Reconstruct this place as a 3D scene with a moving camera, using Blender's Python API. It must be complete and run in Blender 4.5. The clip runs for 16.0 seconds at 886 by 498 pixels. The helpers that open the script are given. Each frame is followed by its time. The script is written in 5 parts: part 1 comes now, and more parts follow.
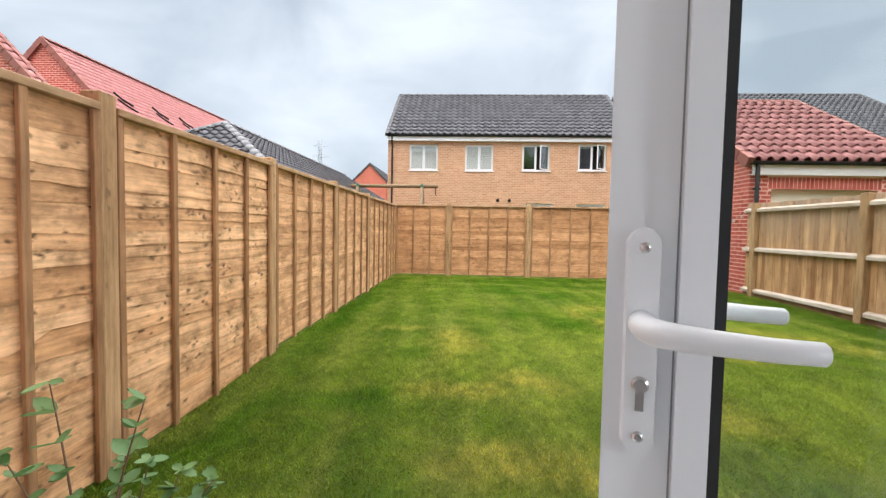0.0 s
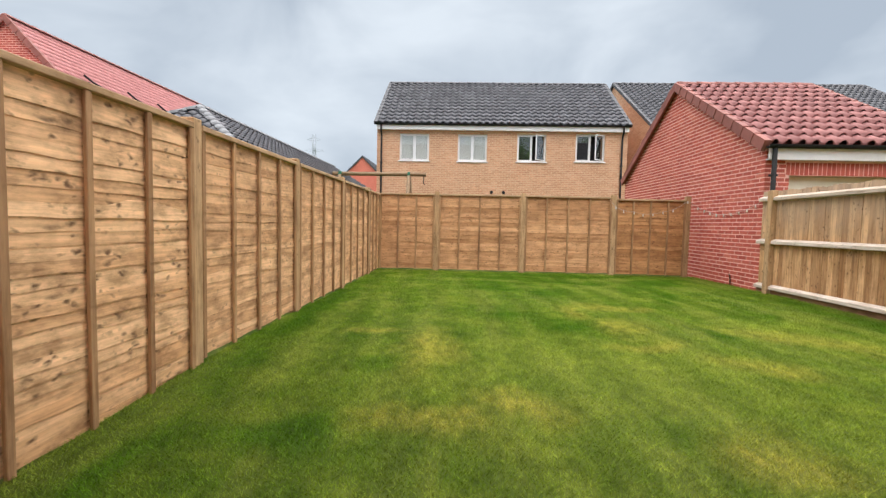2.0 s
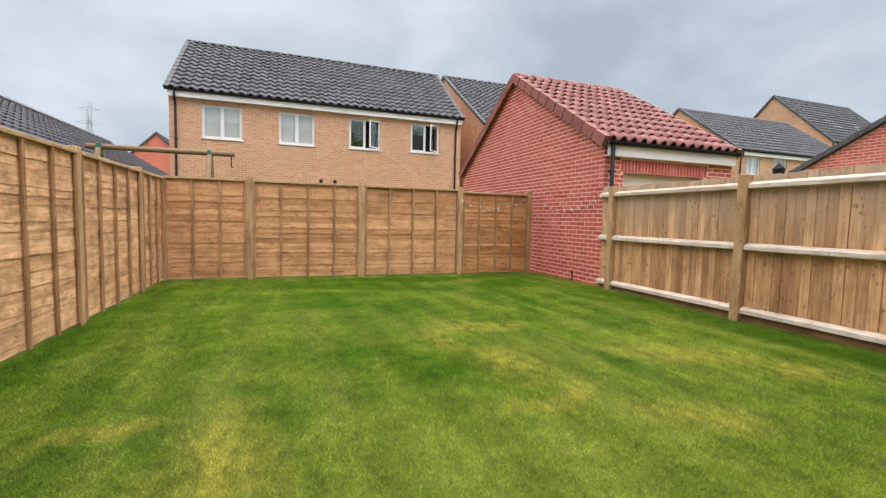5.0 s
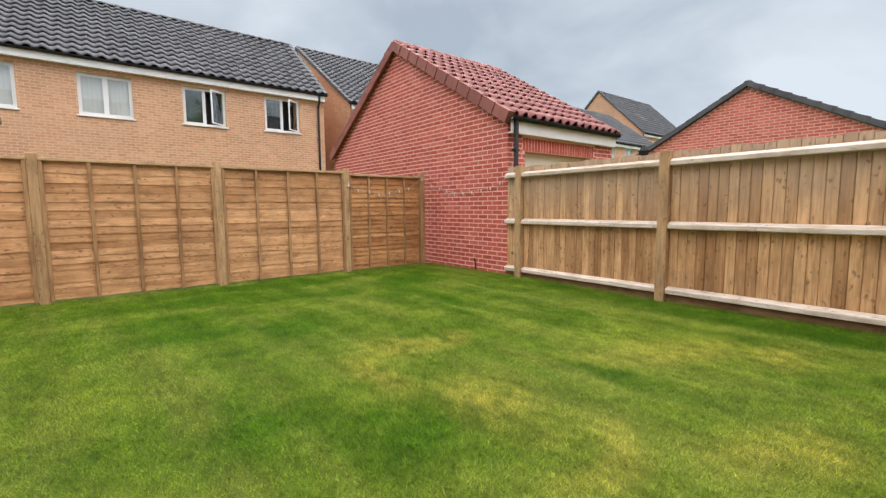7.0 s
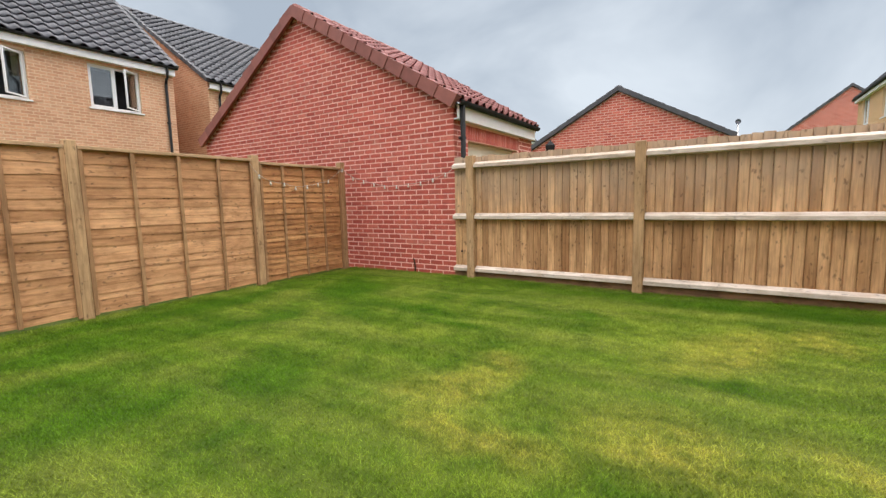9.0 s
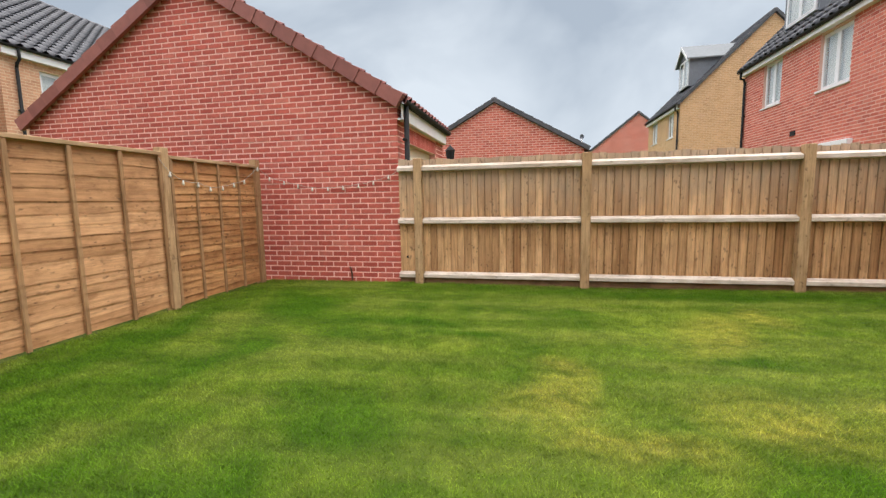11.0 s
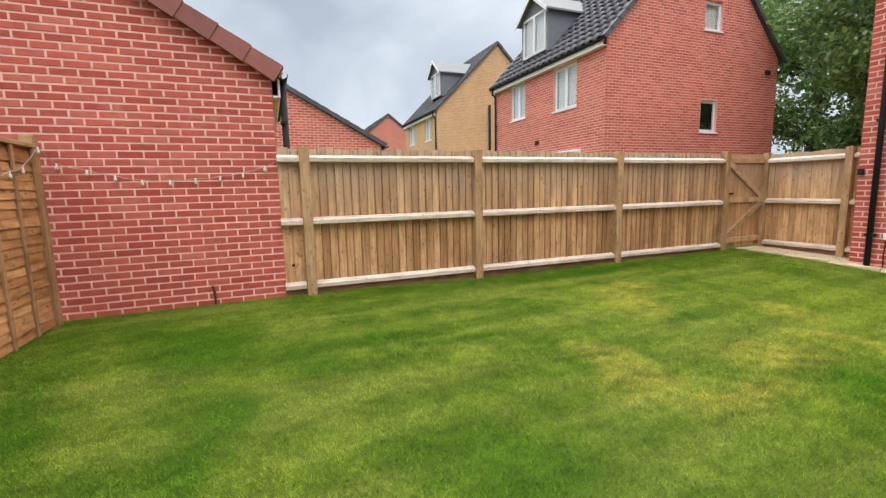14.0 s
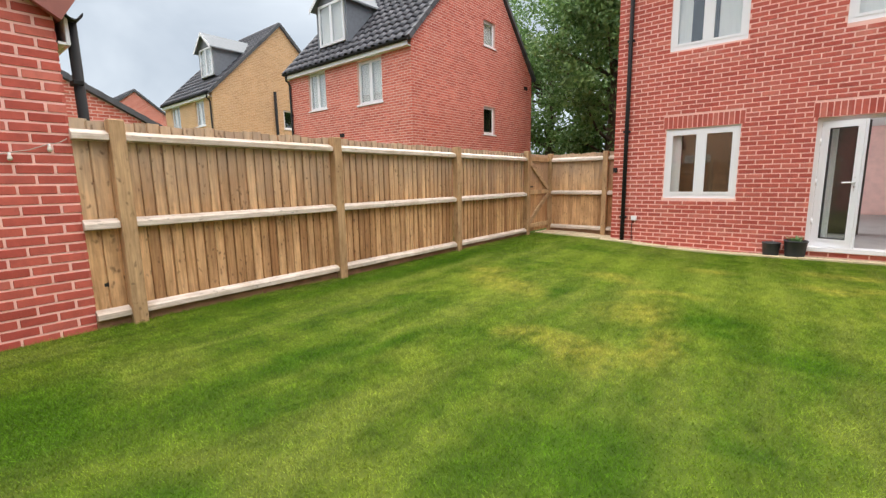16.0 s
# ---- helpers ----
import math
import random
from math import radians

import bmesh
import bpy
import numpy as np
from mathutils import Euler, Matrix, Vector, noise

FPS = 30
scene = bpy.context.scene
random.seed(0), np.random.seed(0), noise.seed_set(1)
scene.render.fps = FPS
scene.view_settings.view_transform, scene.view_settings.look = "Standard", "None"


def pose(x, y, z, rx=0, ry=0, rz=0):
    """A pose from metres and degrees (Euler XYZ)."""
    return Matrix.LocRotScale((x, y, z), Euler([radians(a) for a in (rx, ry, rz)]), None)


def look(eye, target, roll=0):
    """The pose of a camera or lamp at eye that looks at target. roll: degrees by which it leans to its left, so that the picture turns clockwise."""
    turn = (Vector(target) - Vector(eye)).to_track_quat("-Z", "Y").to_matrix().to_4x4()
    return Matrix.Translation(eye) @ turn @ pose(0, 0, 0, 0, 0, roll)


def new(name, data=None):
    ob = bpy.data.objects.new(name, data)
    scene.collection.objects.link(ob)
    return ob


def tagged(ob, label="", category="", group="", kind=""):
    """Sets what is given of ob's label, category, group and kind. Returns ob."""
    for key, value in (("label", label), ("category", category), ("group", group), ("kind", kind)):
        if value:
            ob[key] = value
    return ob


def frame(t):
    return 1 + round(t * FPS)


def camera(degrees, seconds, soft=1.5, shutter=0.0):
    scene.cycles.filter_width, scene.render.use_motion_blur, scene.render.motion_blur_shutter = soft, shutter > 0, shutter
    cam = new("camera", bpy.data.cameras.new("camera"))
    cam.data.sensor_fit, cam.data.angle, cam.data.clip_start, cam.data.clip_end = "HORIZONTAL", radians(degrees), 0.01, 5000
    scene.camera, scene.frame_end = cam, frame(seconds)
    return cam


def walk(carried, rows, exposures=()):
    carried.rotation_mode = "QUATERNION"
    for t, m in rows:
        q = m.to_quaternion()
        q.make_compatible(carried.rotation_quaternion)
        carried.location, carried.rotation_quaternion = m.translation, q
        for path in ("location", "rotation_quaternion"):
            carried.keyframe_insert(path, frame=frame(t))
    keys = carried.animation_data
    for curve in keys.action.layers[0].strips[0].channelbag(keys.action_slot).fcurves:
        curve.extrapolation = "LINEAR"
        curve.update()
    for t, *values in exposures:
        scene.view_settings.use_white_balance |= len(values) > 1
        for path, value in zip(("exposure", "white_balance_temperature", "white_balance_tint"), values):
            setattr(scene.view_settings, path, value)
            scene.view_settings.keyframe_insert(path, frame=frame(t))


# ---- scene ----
cam = camera(91.3, 16.0, soft=1.35)
PATH = [
    (0, (0.777, 0.561, 1.135), (0.67, 2.556, 1.041), 1.1),
    (0.5, (0.79, 0.723, 1.144), (0.678, 2.717, 1.044), 1.5),
    (0.6, (0.79, 0.762, 1.141), (0.673, 2.756, 1.046), 1.3),
    (0.8, (0.807, 0.825, 1.124), (0.689, 2.819, 1.041), 0.7),
    (1, (0.818, 0.868, 1.108), (0.698, 2.862, 1.002), 1.5),
    (1.5, (0.844, 1.111, 1.05), (0.728, 3.104, 0.94), 1.4),
    (2, (0.925, 1.339, 1.033), (0.838, 3.334, 0.919), 1.3),
    (2.5, (1.012, 1.524, 1.076), (0.988, 3.52, 0.956), 1.1),
    (3, (1.054, 1.714, 1.082), (1.133, 3.708, 0.956), 0.9),
    (3.5, (1.025, 1.979, 1.079), (1.233, 3.964, 0.946), 0.7),
    (4, (1.026, 2.237, 1.083), (1.372, 4.202, 0.938), 0.5),
    (4.5, (1.042, 2.528, 1.096), (1.53, 4.462, 0.942), 0.3),
    (4.7, (0.989, 2.665, 1.107), (1.552, 4.579, 0.961), 0.8),
    (6.8, (0.947, 4.03, 1.101), (2.123, 5.636, 0.91), -0.4),
    (7, (0.926, 4.143, 1.097), (2.157, 5.708, 0.904), -0.5),
    (7.5, (0.87, 4.485, 1.061), (2.227, 5.94, 0.868), -0.6),
    (8, (0.792, 4.808, 1.045), (2.263, 6.149, 0.849), -0.8),
    (8.2, (0.806, 4.981, 1.052), (2.312, 6.281, 0.853), -1.0),
    (10.3, (0.253, 6.625, 1.146), (2.138, 7.252, 0.912), -0.8),
    (10.5, (0.268, 6.743, 1.152), (2.172, 7.312, 0.922), -0.8),
    (11, (0.246, 7.085, 1.16), (2.19, 7.498, 0.93), -1.0),
    (11.5, (0.265, 7.428, 1.184), (2.235, 7.671, 0.942), -0.9),
    (12, (0.344, 7.767, 1.193), (2.328, 7.83, 0.944), -0.9),
    (12.5, (0.41, 8.113, 1.214), (2.39, 7.987, 0.96), -1.0),
    (13, (0.502, 8.434, 1.212), (2.459, 8.115, 0.952), -1.0),
    (13.5, (0.644, 8.721, 1.187), (2.557, 8.201, 0.925), -1.2),
    (14, (0.765, 9.026, 1.187), (2.606, 8.293, 0.918), -1.3),
    (14.5, (0.916, 9.244, 1.183), (2.651, 8.29, 0.903), -1.3),
    (15, (1.118, 9.411, 1.173), (2.714, 8.243, 0.878), -1.3),
    (15.5, (1.369, 9.599, 1.166), (2.799, 8.234, 0.862), -1.2),
    (16, (1.612, 9.745, 1.172), (2.865, 8.218, 0.86), -1.0),
]
walk(cam, [(t, look(eye, target, roll)) for t, eye, target, roll in PATH],
     exposures=[(0.0, 0.3), (0.5, 0.15), (1.0, 0.08), (2.0, 0.07), (3.5, 0.05), (5.5, 0.0), (12.0, 0.02), (13.5, 0.09), (16.0, 0.12)])

# ---- light ----
SUN_EL, SUN_ROT = radians(62), radians(150)
world = bpy.data.worlds.new("world")
scene.world = world
world.use_nodes = True
wn, wl = world.node_tree.nodes, world.node_tree.links
wn.clear()
w_out = wn.new("ShaderNodeOutputWorld")
w_bg = wn.new("ShaderNodeBackground")
w_sky = wn.new("ShaderNodeTexSky")
w_sky.sky_type, w_sky.sun_disc = "NISHITA", False
w_sky.sun_elevation, w_sky.sun_rotation = SUN_EL, SUN_ROT
w_co = wn.new("ShaderNodeTexCoord")
w_sep = wn.new("ShaderNodeSeparateXYZ")
wl.new(w_co.outputs["Generated"], w_sep.inputs[0])
# an overcast sky: cloud greys, brighter towards the zenith
w_map = wn.new("ShaderNodeMapping")
w_map.inputs["Scale"].default_value = (1.0, 1.0, 1.7)
wl.new(w_co.outputs["Generated"], w_map.inputs[0])
w_n1 = wn.new("ShaderNodeTexNoise")
w_n1.inputs["Scale"].default_value, w_n1.inputs["Detail"].default_value = 2.3, 5.0
w_n1.inputs["Roughness"].default_value, w_n1.inputs["Distortion"].default_value = 0.5, 0.4
wl.new(w_map.outputs[0], w_n1.inputs[0])
w_ramp = wn.new("ShaderNodeValToRGB")
w_ramp.color_ramp.elements[0].position, w_ramp.color_ramp.elements[0].color = 0.34, (0.465, 0.54, 0.635, 1)
w_ramp.color_ramp.elements[1].position, w_ramp.color_ramp.elements[1].color = 0.66, (0.79, 0.865, 0.945, 1)
wl.new(w_n1.outputs["Fac"], w_ramp.inputs[0])
w_zen = wn.new("ShaderNodeMapRange")
w_zen.interpolation_type = "SMOOTHSTEP"
w_zen.inputs["From Min"].default_value, w_zen.inputs["From Max"].default_value = 0.44, 0.70
wl.new(w_sep.outputs["Z"], w_zen.inputs["Value"])
w_mul = wn.new("ShaderNodeMix")
w_mul.data_type = "RGBA"
wl.new(w_zen.outputs[0], w_mul.inputs[0])
wl.new(w_ramp.outputs[0], w_mul.inputs[6])
w_mul.inputs[7].default_value = (3.9, 3.76, 3.74, 1)
w_sc = wn.new("ShaderNodeVectorMath")
w_sc.operation = "SCALE"
w_sc.inputs["Scale"].default_value = 0.08
wl.new(w_sky.outputs[0], w_sc.inputs[0])
w_mix = wn.new("ShaderNodeMix")
w_mix.data_type = "RGBA"
w_mix.inputs[0].default_value = 0.92
wl.new(w_sc.outputs[0], w_mix.inputs[6])
wl.new(w_mul.outputs[2], w_mix.inputs[7])
wl.new(w_mix.outputs[2], w_bg.inputs["Color"])
w_bg.inputs["Strength"].default_value = 1.0
wl.new(w_bg.outputs[0], w_out.inputs[0])

sun = new("sun", bpy.data.lights.new("sun", "SUN"))
sun.data.energy, sun.data.angle, sun.data.color = 1.0, radians(25), (1.0, 0.97, 0.92)
sun.matrix_world = look((0, 0, 30), (0 - 9 * math.sin(SUN_ROT), 0 - 9 * math.cos(SUN_ROT), 30 - 9 * math.tan(SUN_EL)))

# added fill lamp in an unseen side opening of the room, brightens the door leaf
fill_lamp = new("room_fill_lamp", bpy.data.lights.new("room_fill_lamp", "AREA"))
fill_lamp.data.shape, fill_lamp.data.size, fill_lamp.data.size_y, fill_lamp.data.energy, fill_lamp.data.color = "RECTANGLE", 1.9, 1.2, 180, (0.85, 0.93, 1.0)
fill_lamp.matrix_world = look((4.17, -2.0, 1.45), (0.0, -2.0, 1.45))


# ---- materials ----
def material(name, rough=0.7, metal=0.0):
    m = bpy.data.materials.new(name)
    m.use_nodes = True
    b = m.node_tree.nodes["Principled BSDF"]
    b.inputs["Roughness"].default_value, b.inputs["Metallic"].default_value = rough, metal
    return m, m.node_tree.nodes, m.node_tree.links, b


def rnd(n, l):
    """A random number that differs from object to object and from island to island."""
    o, g, a, f = n.new("ShaderNodeObjectInfo"), n.new("ShaderNodeNewGeometry"), n.new("ShaderNodeMath"), n.new("ShaderNodeMath")
    l.new(o.outputs["Random"], a.inputs[0])
    l.new(g.outputs["Random Per Island"], a.inputs[1])
    l.new(a.outputs[0], f.inputs[0])
    f.operation = "FRACT"
    return f.outputs[0]


def coords(n, l, scale, shift=None):
    c, mp = n.new("ShaderNodeTexCoord"), n.new("ShaderNodeMapping")
    mp.inputs["Scale"].default_value = scale
    l.new(c.outputs["Object"], mp.inputs[0])
    if shift is not None:
        k = n.new("ShaderNodeMath")
        k.operation, k.inputs[1].default_value = "MULTIPLY", 37.0
        l.new(shift, k.inputs[0])
        l.new(k.outputs[0], mp.inputs["Location"])
    return mp.outputs[0]


def noise_tex(n, l, vec, scale, detail=3.0, rough=0.55):
    t = n.new("ShaderNodeTexNoise")
    t.inputs["Scale"].default_value, t.inputs["Detail"].default_value, t.inputs["Roughness"].default_value = scale, detail, rough
    l.new(vec, t.inputs[0])
    return t.outputs["Fac"]


def ramp(n, l, fac, *stops):
    r = n.new("ShaderNodeValToRGB")
    e = r.color_ramp.elements
    while len(e) < len(stops):
        e.new(0.5)
    for k, (p, c) in zip(e, stops):
        k.position, k.color = p, (*c, 1)
    l.new(fac, r.inputs[0])
    return r.outputs[0]


def mix(n, l, fac, a, b, how="MIX"):
    m = n.new("ShaderNodeMix")
    m.data_type, m.blend_type = "RGBA", how
    for k, v in ((0, fac), (6, a), (7, b)):
        if isinstance(v, (int, float)):
            m.inputs[k].default_value = v
        elif isinstance(v, tuple):
            m.inputs[k].default_value = (*v, 1)
        else:
            l.new(v, m.inputs[k])
    return m.outputs[2]


def bump(n, l, b, height, strength=0.3, dist=0.01):
    u = n.new("ShaderNodeBump")
    u.inputs["Strength"].default_value, u.inputs["Distance"].default_value = strength, dist
    l.new(height, u.inputs["Height"])
    l.new(u.outputs[0], b.inputs["Normal"])


def simple(name, col, rough=0.6, metal=0.0, vary=0.12, scale=9.0, bumpy=0.08):
    m, n, l, b = material(name, rough, metal)
    v = coords(n, l, (1, 1, 1))
    f1, f2 = noise_tex(n, l, v, scale, 4), noise_tex(n, l, v, scale * 9, 2)
    d = tuple(c * (1 - vary) for c in col)
    c = mix(n, l, ramp(n, l, f1, (0.35, (0, 0, 0)), (0.68, (1, 1, 1))), d, col)
    l.new(c, b.inputs["Base Color"])
    if bumpy:
        bump(n, l, b, f2, bumpy, 0.004)
    return m


def wood(name, light, dark, along, rough=0.75, knots=0.0, streak=0.5, stain=0.35, blotch=0.0, grey=0.0):
    """Sawn softwood, the grain running along the given axis (0, 1 or 2)."""
    m, n, l, b = material(name, rough)
    r = rnd(n, l)
    s = [22.0, 22.0, 22.0]
    s[along] = 1.3
    v = coords(n, l, tuple(s), r)
    g = noise_tex(n, l, v, 2.2, 5, 0.6)
    s2 = [3.0, 3.0, 3.0]
    s2[along] = 0.8
    v2 = coords(n, l, tuple(s2), r)
    p = noise_tex(n, l, v2, 1.5, 3)
    base = mix(n, l, ramp(n, l, r, (0.0, (0, 0, 0)), (1.0, (1, 1, 1))), dark, light)
    base = mix(n, l, ramp(n, l, p, (0.35, (0, 0, 0)), (0.7, (0.45,) * 3)), base, light)
    # darker brown stains that spread over neighbouring pieces
    w_ = n.new("ShaderNodeNewGeometry")
    st = noise_tex(n, l, w_.outputs["Position"], 2.6, 4, 0.62)
    base = mix(n, l, ramp(n, l, st, (0.50, (0, 0, 0)), (0.68, (stain,) * 3)), base, tuple(x * 0.62 for x in dark))
    c = mix(n, l, 1.0, base, ramp(n, l, g, (0.3, (1 - streak, 1 - streak * 1.08, 1 - streak * 1.18)), (0.62, (1, 1, 1))), "MULTIPLY")
    if blotch:
        # uneven treatment: light and dark blotches, longer than they are high
        bl = n.new("ShaderNodeMapping")
        bl.inputs["Scale"].default_value = (5.0, 5.0, 11.0) if along != 2 else (9.0, 9.0, 2.2)
        l.new(w_.outputs["Position"], bl.inputs[0])
        bn = noise_tex(n, l, bl.outputs[0], 1.0, 5, 0.66)
        k0, k1 = 1 - blotch, 1 + blotch * 0.55
        c = mix(n, l, 1.0, c, ramp(n, l, bn, (0.36, (k0, k0 * 0.95, k0 * 0.88)), (0.5, (1, 1, 1)), (0.64, (k1, k1 * 1.01, k1 * 1.02))), "MULTIPLY")
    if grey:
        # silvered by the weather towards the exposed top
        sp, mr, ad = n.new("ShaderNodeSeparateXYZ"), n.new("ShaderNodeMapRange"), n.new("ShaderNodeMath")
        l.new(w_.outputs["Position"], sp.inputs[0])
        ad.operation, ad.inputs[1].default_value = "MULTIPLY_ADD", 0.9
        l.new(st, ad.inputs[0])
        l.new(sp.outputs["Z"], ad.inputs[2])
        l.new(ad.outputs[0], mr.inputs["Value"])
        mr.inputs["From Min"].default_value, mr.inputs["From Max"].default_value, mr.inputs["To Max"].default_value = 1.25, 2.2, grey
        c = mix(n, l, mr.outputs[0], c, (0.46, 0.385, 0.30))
    if knots:
        s3 = [19.0, 19.0, 19.0]
        s3[along] = 11.0
        v3 = coords(n, l, tuple(s3), r)
        k = n.new("ShaderNodeTexVoronoi")
        k.inputs["Scale"].default_value = 1.0
        wob = n.new("ShaderNodeTexNoise")
        wob.inputs["Scale"].default_value, wob.inputs["Detail"].default_value = 0.9, 3.0
        l.new(v3, wob.inputs[0])
        wadd = n.new("ShaderNodeVectorMath")
        wadd.operation, wadd.inputs[1].default_value = "MULTIPLY_ADD", (1.5, 1.5, 1.5)
        l.new(wob.outputs["Color"], wadd.inputs[0])
        l.new(v3, wadd.inputs[2])
        l.new(wadd.outputs[0], k.inputs[0])
        kn = ramp(n, l, k.outputs["Distance"], (0.10, (1, 1, 1)), (0.25 + 0.06 * knots, (0, 0, 0)))
        sel = ramp(n, l, noise_tex(n, l, v2, 2.4, 1), (0.38, (0, 0, 0)), (0.52, (min(knots, 1.0),) * 3))
        both = mix(n, l, 1.0, kn, sel, "MULTIPLY")
        c = mix(n, l, both, c, tuple(x * 0.27 for x in dark))
    l.new(c, b.inputs["Base Color"])
    bump(n, l, b, g, 0.35, 0.004)
    return m


def brick_material(name, cols, rough=0.85):
    m, n, l, b = material(name, rough)
    r = rnd(n, l)
    v = coords(n, l, (1, 1, 1), r)
    stops = [(i / (len(cols) - 1), c) for i, c in enumerate(cols)]
    c = ramp(n, l, r, *stops)
    f1, f2 = noise_tex(n, l, v, 14, 4), noise_tex(n, l, v, 90, 3)
    c = mix(n, l, 1.0, c, ramp(n, l, f1, (0.25, (0.78, 0.78, 0.8)), (0.7, (1.08, 1.05, 1.05))), "MULTIPLY")
    big = noise_tex(n, l, coords(n, l, (1, 1, 1)), 0.7, 3)
    c = mix(n, l, 1.0, c, ramp(n, l, big, (0.3, (0.86, 0.86, 0.87)), (0.7, (1.06, 1.06, 1.06))), "MULTIPLY")
    # pale salt bloom in cloudy patches
    bloom = noise_tex(n, l, coords(n, l, (1, 1, 1.6)), 1.7, 5, 0.7)
    c = mix(n, l, ramp(n, l, bloom, (0.58, (0, 0, 0)), (0.74, (0.3, 0.3, 0.3))), c, (0.72, 0.45, 0.36))
    l.new(c, b.inputs["Base Color"])
    bump(n, l, b, f2, 0.4, 0.004)
    return m


def tile_material(name, a, c2, rough=0.65):
    m, n, l, b = material(name, rough)
    r = rnd(n, l)
    v = coords(n, l, (1, 1, 1), r)
    c = ramp(n, l, r, (0.0, a), (1.0, c2))
    f1, f2 = noise_tex(n, l, v, 6, 4), noise_tex(n, l, v, 60, 2)
    c = mix(n, l, 1.0, c, ramp(n, l, f1, (0.3, (0.8, 0.8, 0.8)), (0.7, (1.08, 1.08, 1.08))), "MULTIPLY")
    l.new(c, b.inputs["Base Color"])
    bump(n, l, b, f2, 0.2, 0.004)
    return m


M_BACKLAP = wood("brown_lap_wood", (0.70, 0.40, 0.20), (0.43, 0.215, 0.09), 0, knots=0.7, streak=0.3, stain=0.3, blotch=0.22)
M_PLAINLAP = wood("smooth_lap_board_wood", (0.82, 0.515, 0.28), (0.53, 0.288, 0.132), 0, knots=0.6, streak=0.35, stain=0.35, blotch=0.32)
M_LAP = wood("lap_board_wood", (0.92, 0.60, 0.335), (0.60, 0.325, 0.145), 0, knots=1.7, streak=0.35, stain=0.55, blotch=0.36)
M_SLAT = wood("orange_lap_wood", (0.62, 0.335, 0.14), (0.36, 0.155, 0.05), 0, knots=0.8, streak=0.3, stain=0.65, blotch=0.25)
M_BATTEN = wood("batten_wood", (0.46, 0.275, 0.135), (0.31, 0.165, 0.075), 2, streak=0.35, blotch=0.25)
M_CAP = wood("cap_wood", (0.56, 0.39, 0.23), (0.44, 0.285, 0.15), 0, streak=0.25, blotch=0.25)
M_POST = wood("post_wood", (0.58, 0.39, 0.21), (0.40, 0.245, 0.118), 2, knots=0.6, streak=0.35, blotch=0.25)
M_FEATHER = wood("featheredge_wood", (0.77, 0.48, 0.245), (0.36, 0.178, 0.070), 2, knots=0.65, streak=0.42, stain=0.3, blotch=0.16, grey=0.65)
M_RAIL = wood("rail_wood", (0.74, 0.655, 0.57), (0.57, 0.48, 0.39), 0, knots=0.5, streak=0.35, stain=0.3, blotch=0.15)
M_GRAVELB = wood("gravel_board_wood", (0.34, 0.19, 0.105), (0.25, 0.13, 0.068), 0, streak=0.3, blotch=0.3)
M_REDBRICK = brick_material("red_brick", ((0.43, 0.078, 0.053), (0.51, 0.104, 0.072), (0.57, 0.130, 0.090), (0.47, 0.088, 0.063), (0.62, 0.18, 0.13)))
M_NBBRICK = brick_material("red_multi_brick", ((0.50, 0.108, 0.072), (0.60, 0.150, 0.100), (0.70, 0.215, 0.152), (0.56, 0.132, 0.090)))
M_TANBRICK = brick_material("buff_brick", ((0.61, 0.335, 0.200), (0.68, 0.40, 0.245), (0.56, 0.295, 0.172), (0.71, 0.44, 0.28)))
M_YELBRICK = brick_material("yellow_brick", ((0.60, 0.385, 0.19), (0.67, 0.445, 0.235), (0.56, 0.345, 0.165)))
M_MORTAR = simple("pink_mortar", (0.90, 0.555, 0.485), 0.95, vary=0.12, scale=6)
M_NBMORTAR = simple("dull_pink_mortar", (0.80, 0.53, 0.45), 0.95, vary=0.15, scale=4)
M_TANMORTAR = simple("buff_mortar", (0.72, 0.53, 0.35), 0.95, vary=0.1, scale=6)
M_REDTILE = tile_material("red_pantile", (0.27, 0.104, 0.098), (0.40, 0.172, 0.162))
M_PINKTILE = tile_material("pale_red_pantile", (0.55, 0.215, 0.205), (0.63, 0.27, 0.258))
M_VERGE = tile_material("verge_tile", (0.24, 0.082, 0.066), (0.31, 0.112, 0.090))
M_GREYTILE = tile_material("grey_roof_tile", (0.056, 0.059, 0.071), (0.100, 0.104, 0.121), 0.5)
M_GREYVERGE = tile_material("grey_verge", (0.06, 0.065, 0.075), (0.09, 0.095, 0.105))
M_UPVC = simple("white_upvc", (0.82, 0.84, 0.87), 0.28, vary=0.02, scale=3, bumpy=0.0)
M_WHITE = simple("white_fascia_paint", (0.83, 0.845, 0.87), 0.45, vary=0.06, scale=5, bumpy=0.02)
M_BLACK = simple("black_plastic", (0.008, 0.008, 0.009), 0.85, vary=0.2, bumpy=0.0)
M_GASKET = simple("black_rubber", (0.012, 0.012, 0.013), 0.6, vary=0.1, bumpy=0.0)
M_SEAM = simple("grey_seam", (0.25, 0.25, 0.255), 0.6, vary=0.05, bumpy=0.0)
M_CREAM = simple("cream_metal_door", (0.76, 0.72, 0.60), 0.45, vary=0.05)
M_LEAD = simple("lead_grey_cladding", (0.19, 0.21, 0.24), 0.8, vary=0.15)
M_PALELEAD = simple("pale_lead_sheet", (0.21, 0.23, 0.245), 0.8, vary=0.12)
M_STEEL = simple("brushed_steel", (0.55, 0.55, 0.55), 0.25, 1.0, vary=0.08, bumpy=0.02)
M_CURTAIN = simple("pale_curtain", (0.84, 0.84, 0.83), 0.9, vary=0.06, scale=14)
M_STONE = simple("pale_edging_stone", (0.68, 0.575, 0.37), 0.9, vary=0.2, scale=7, bumpy=0.2)
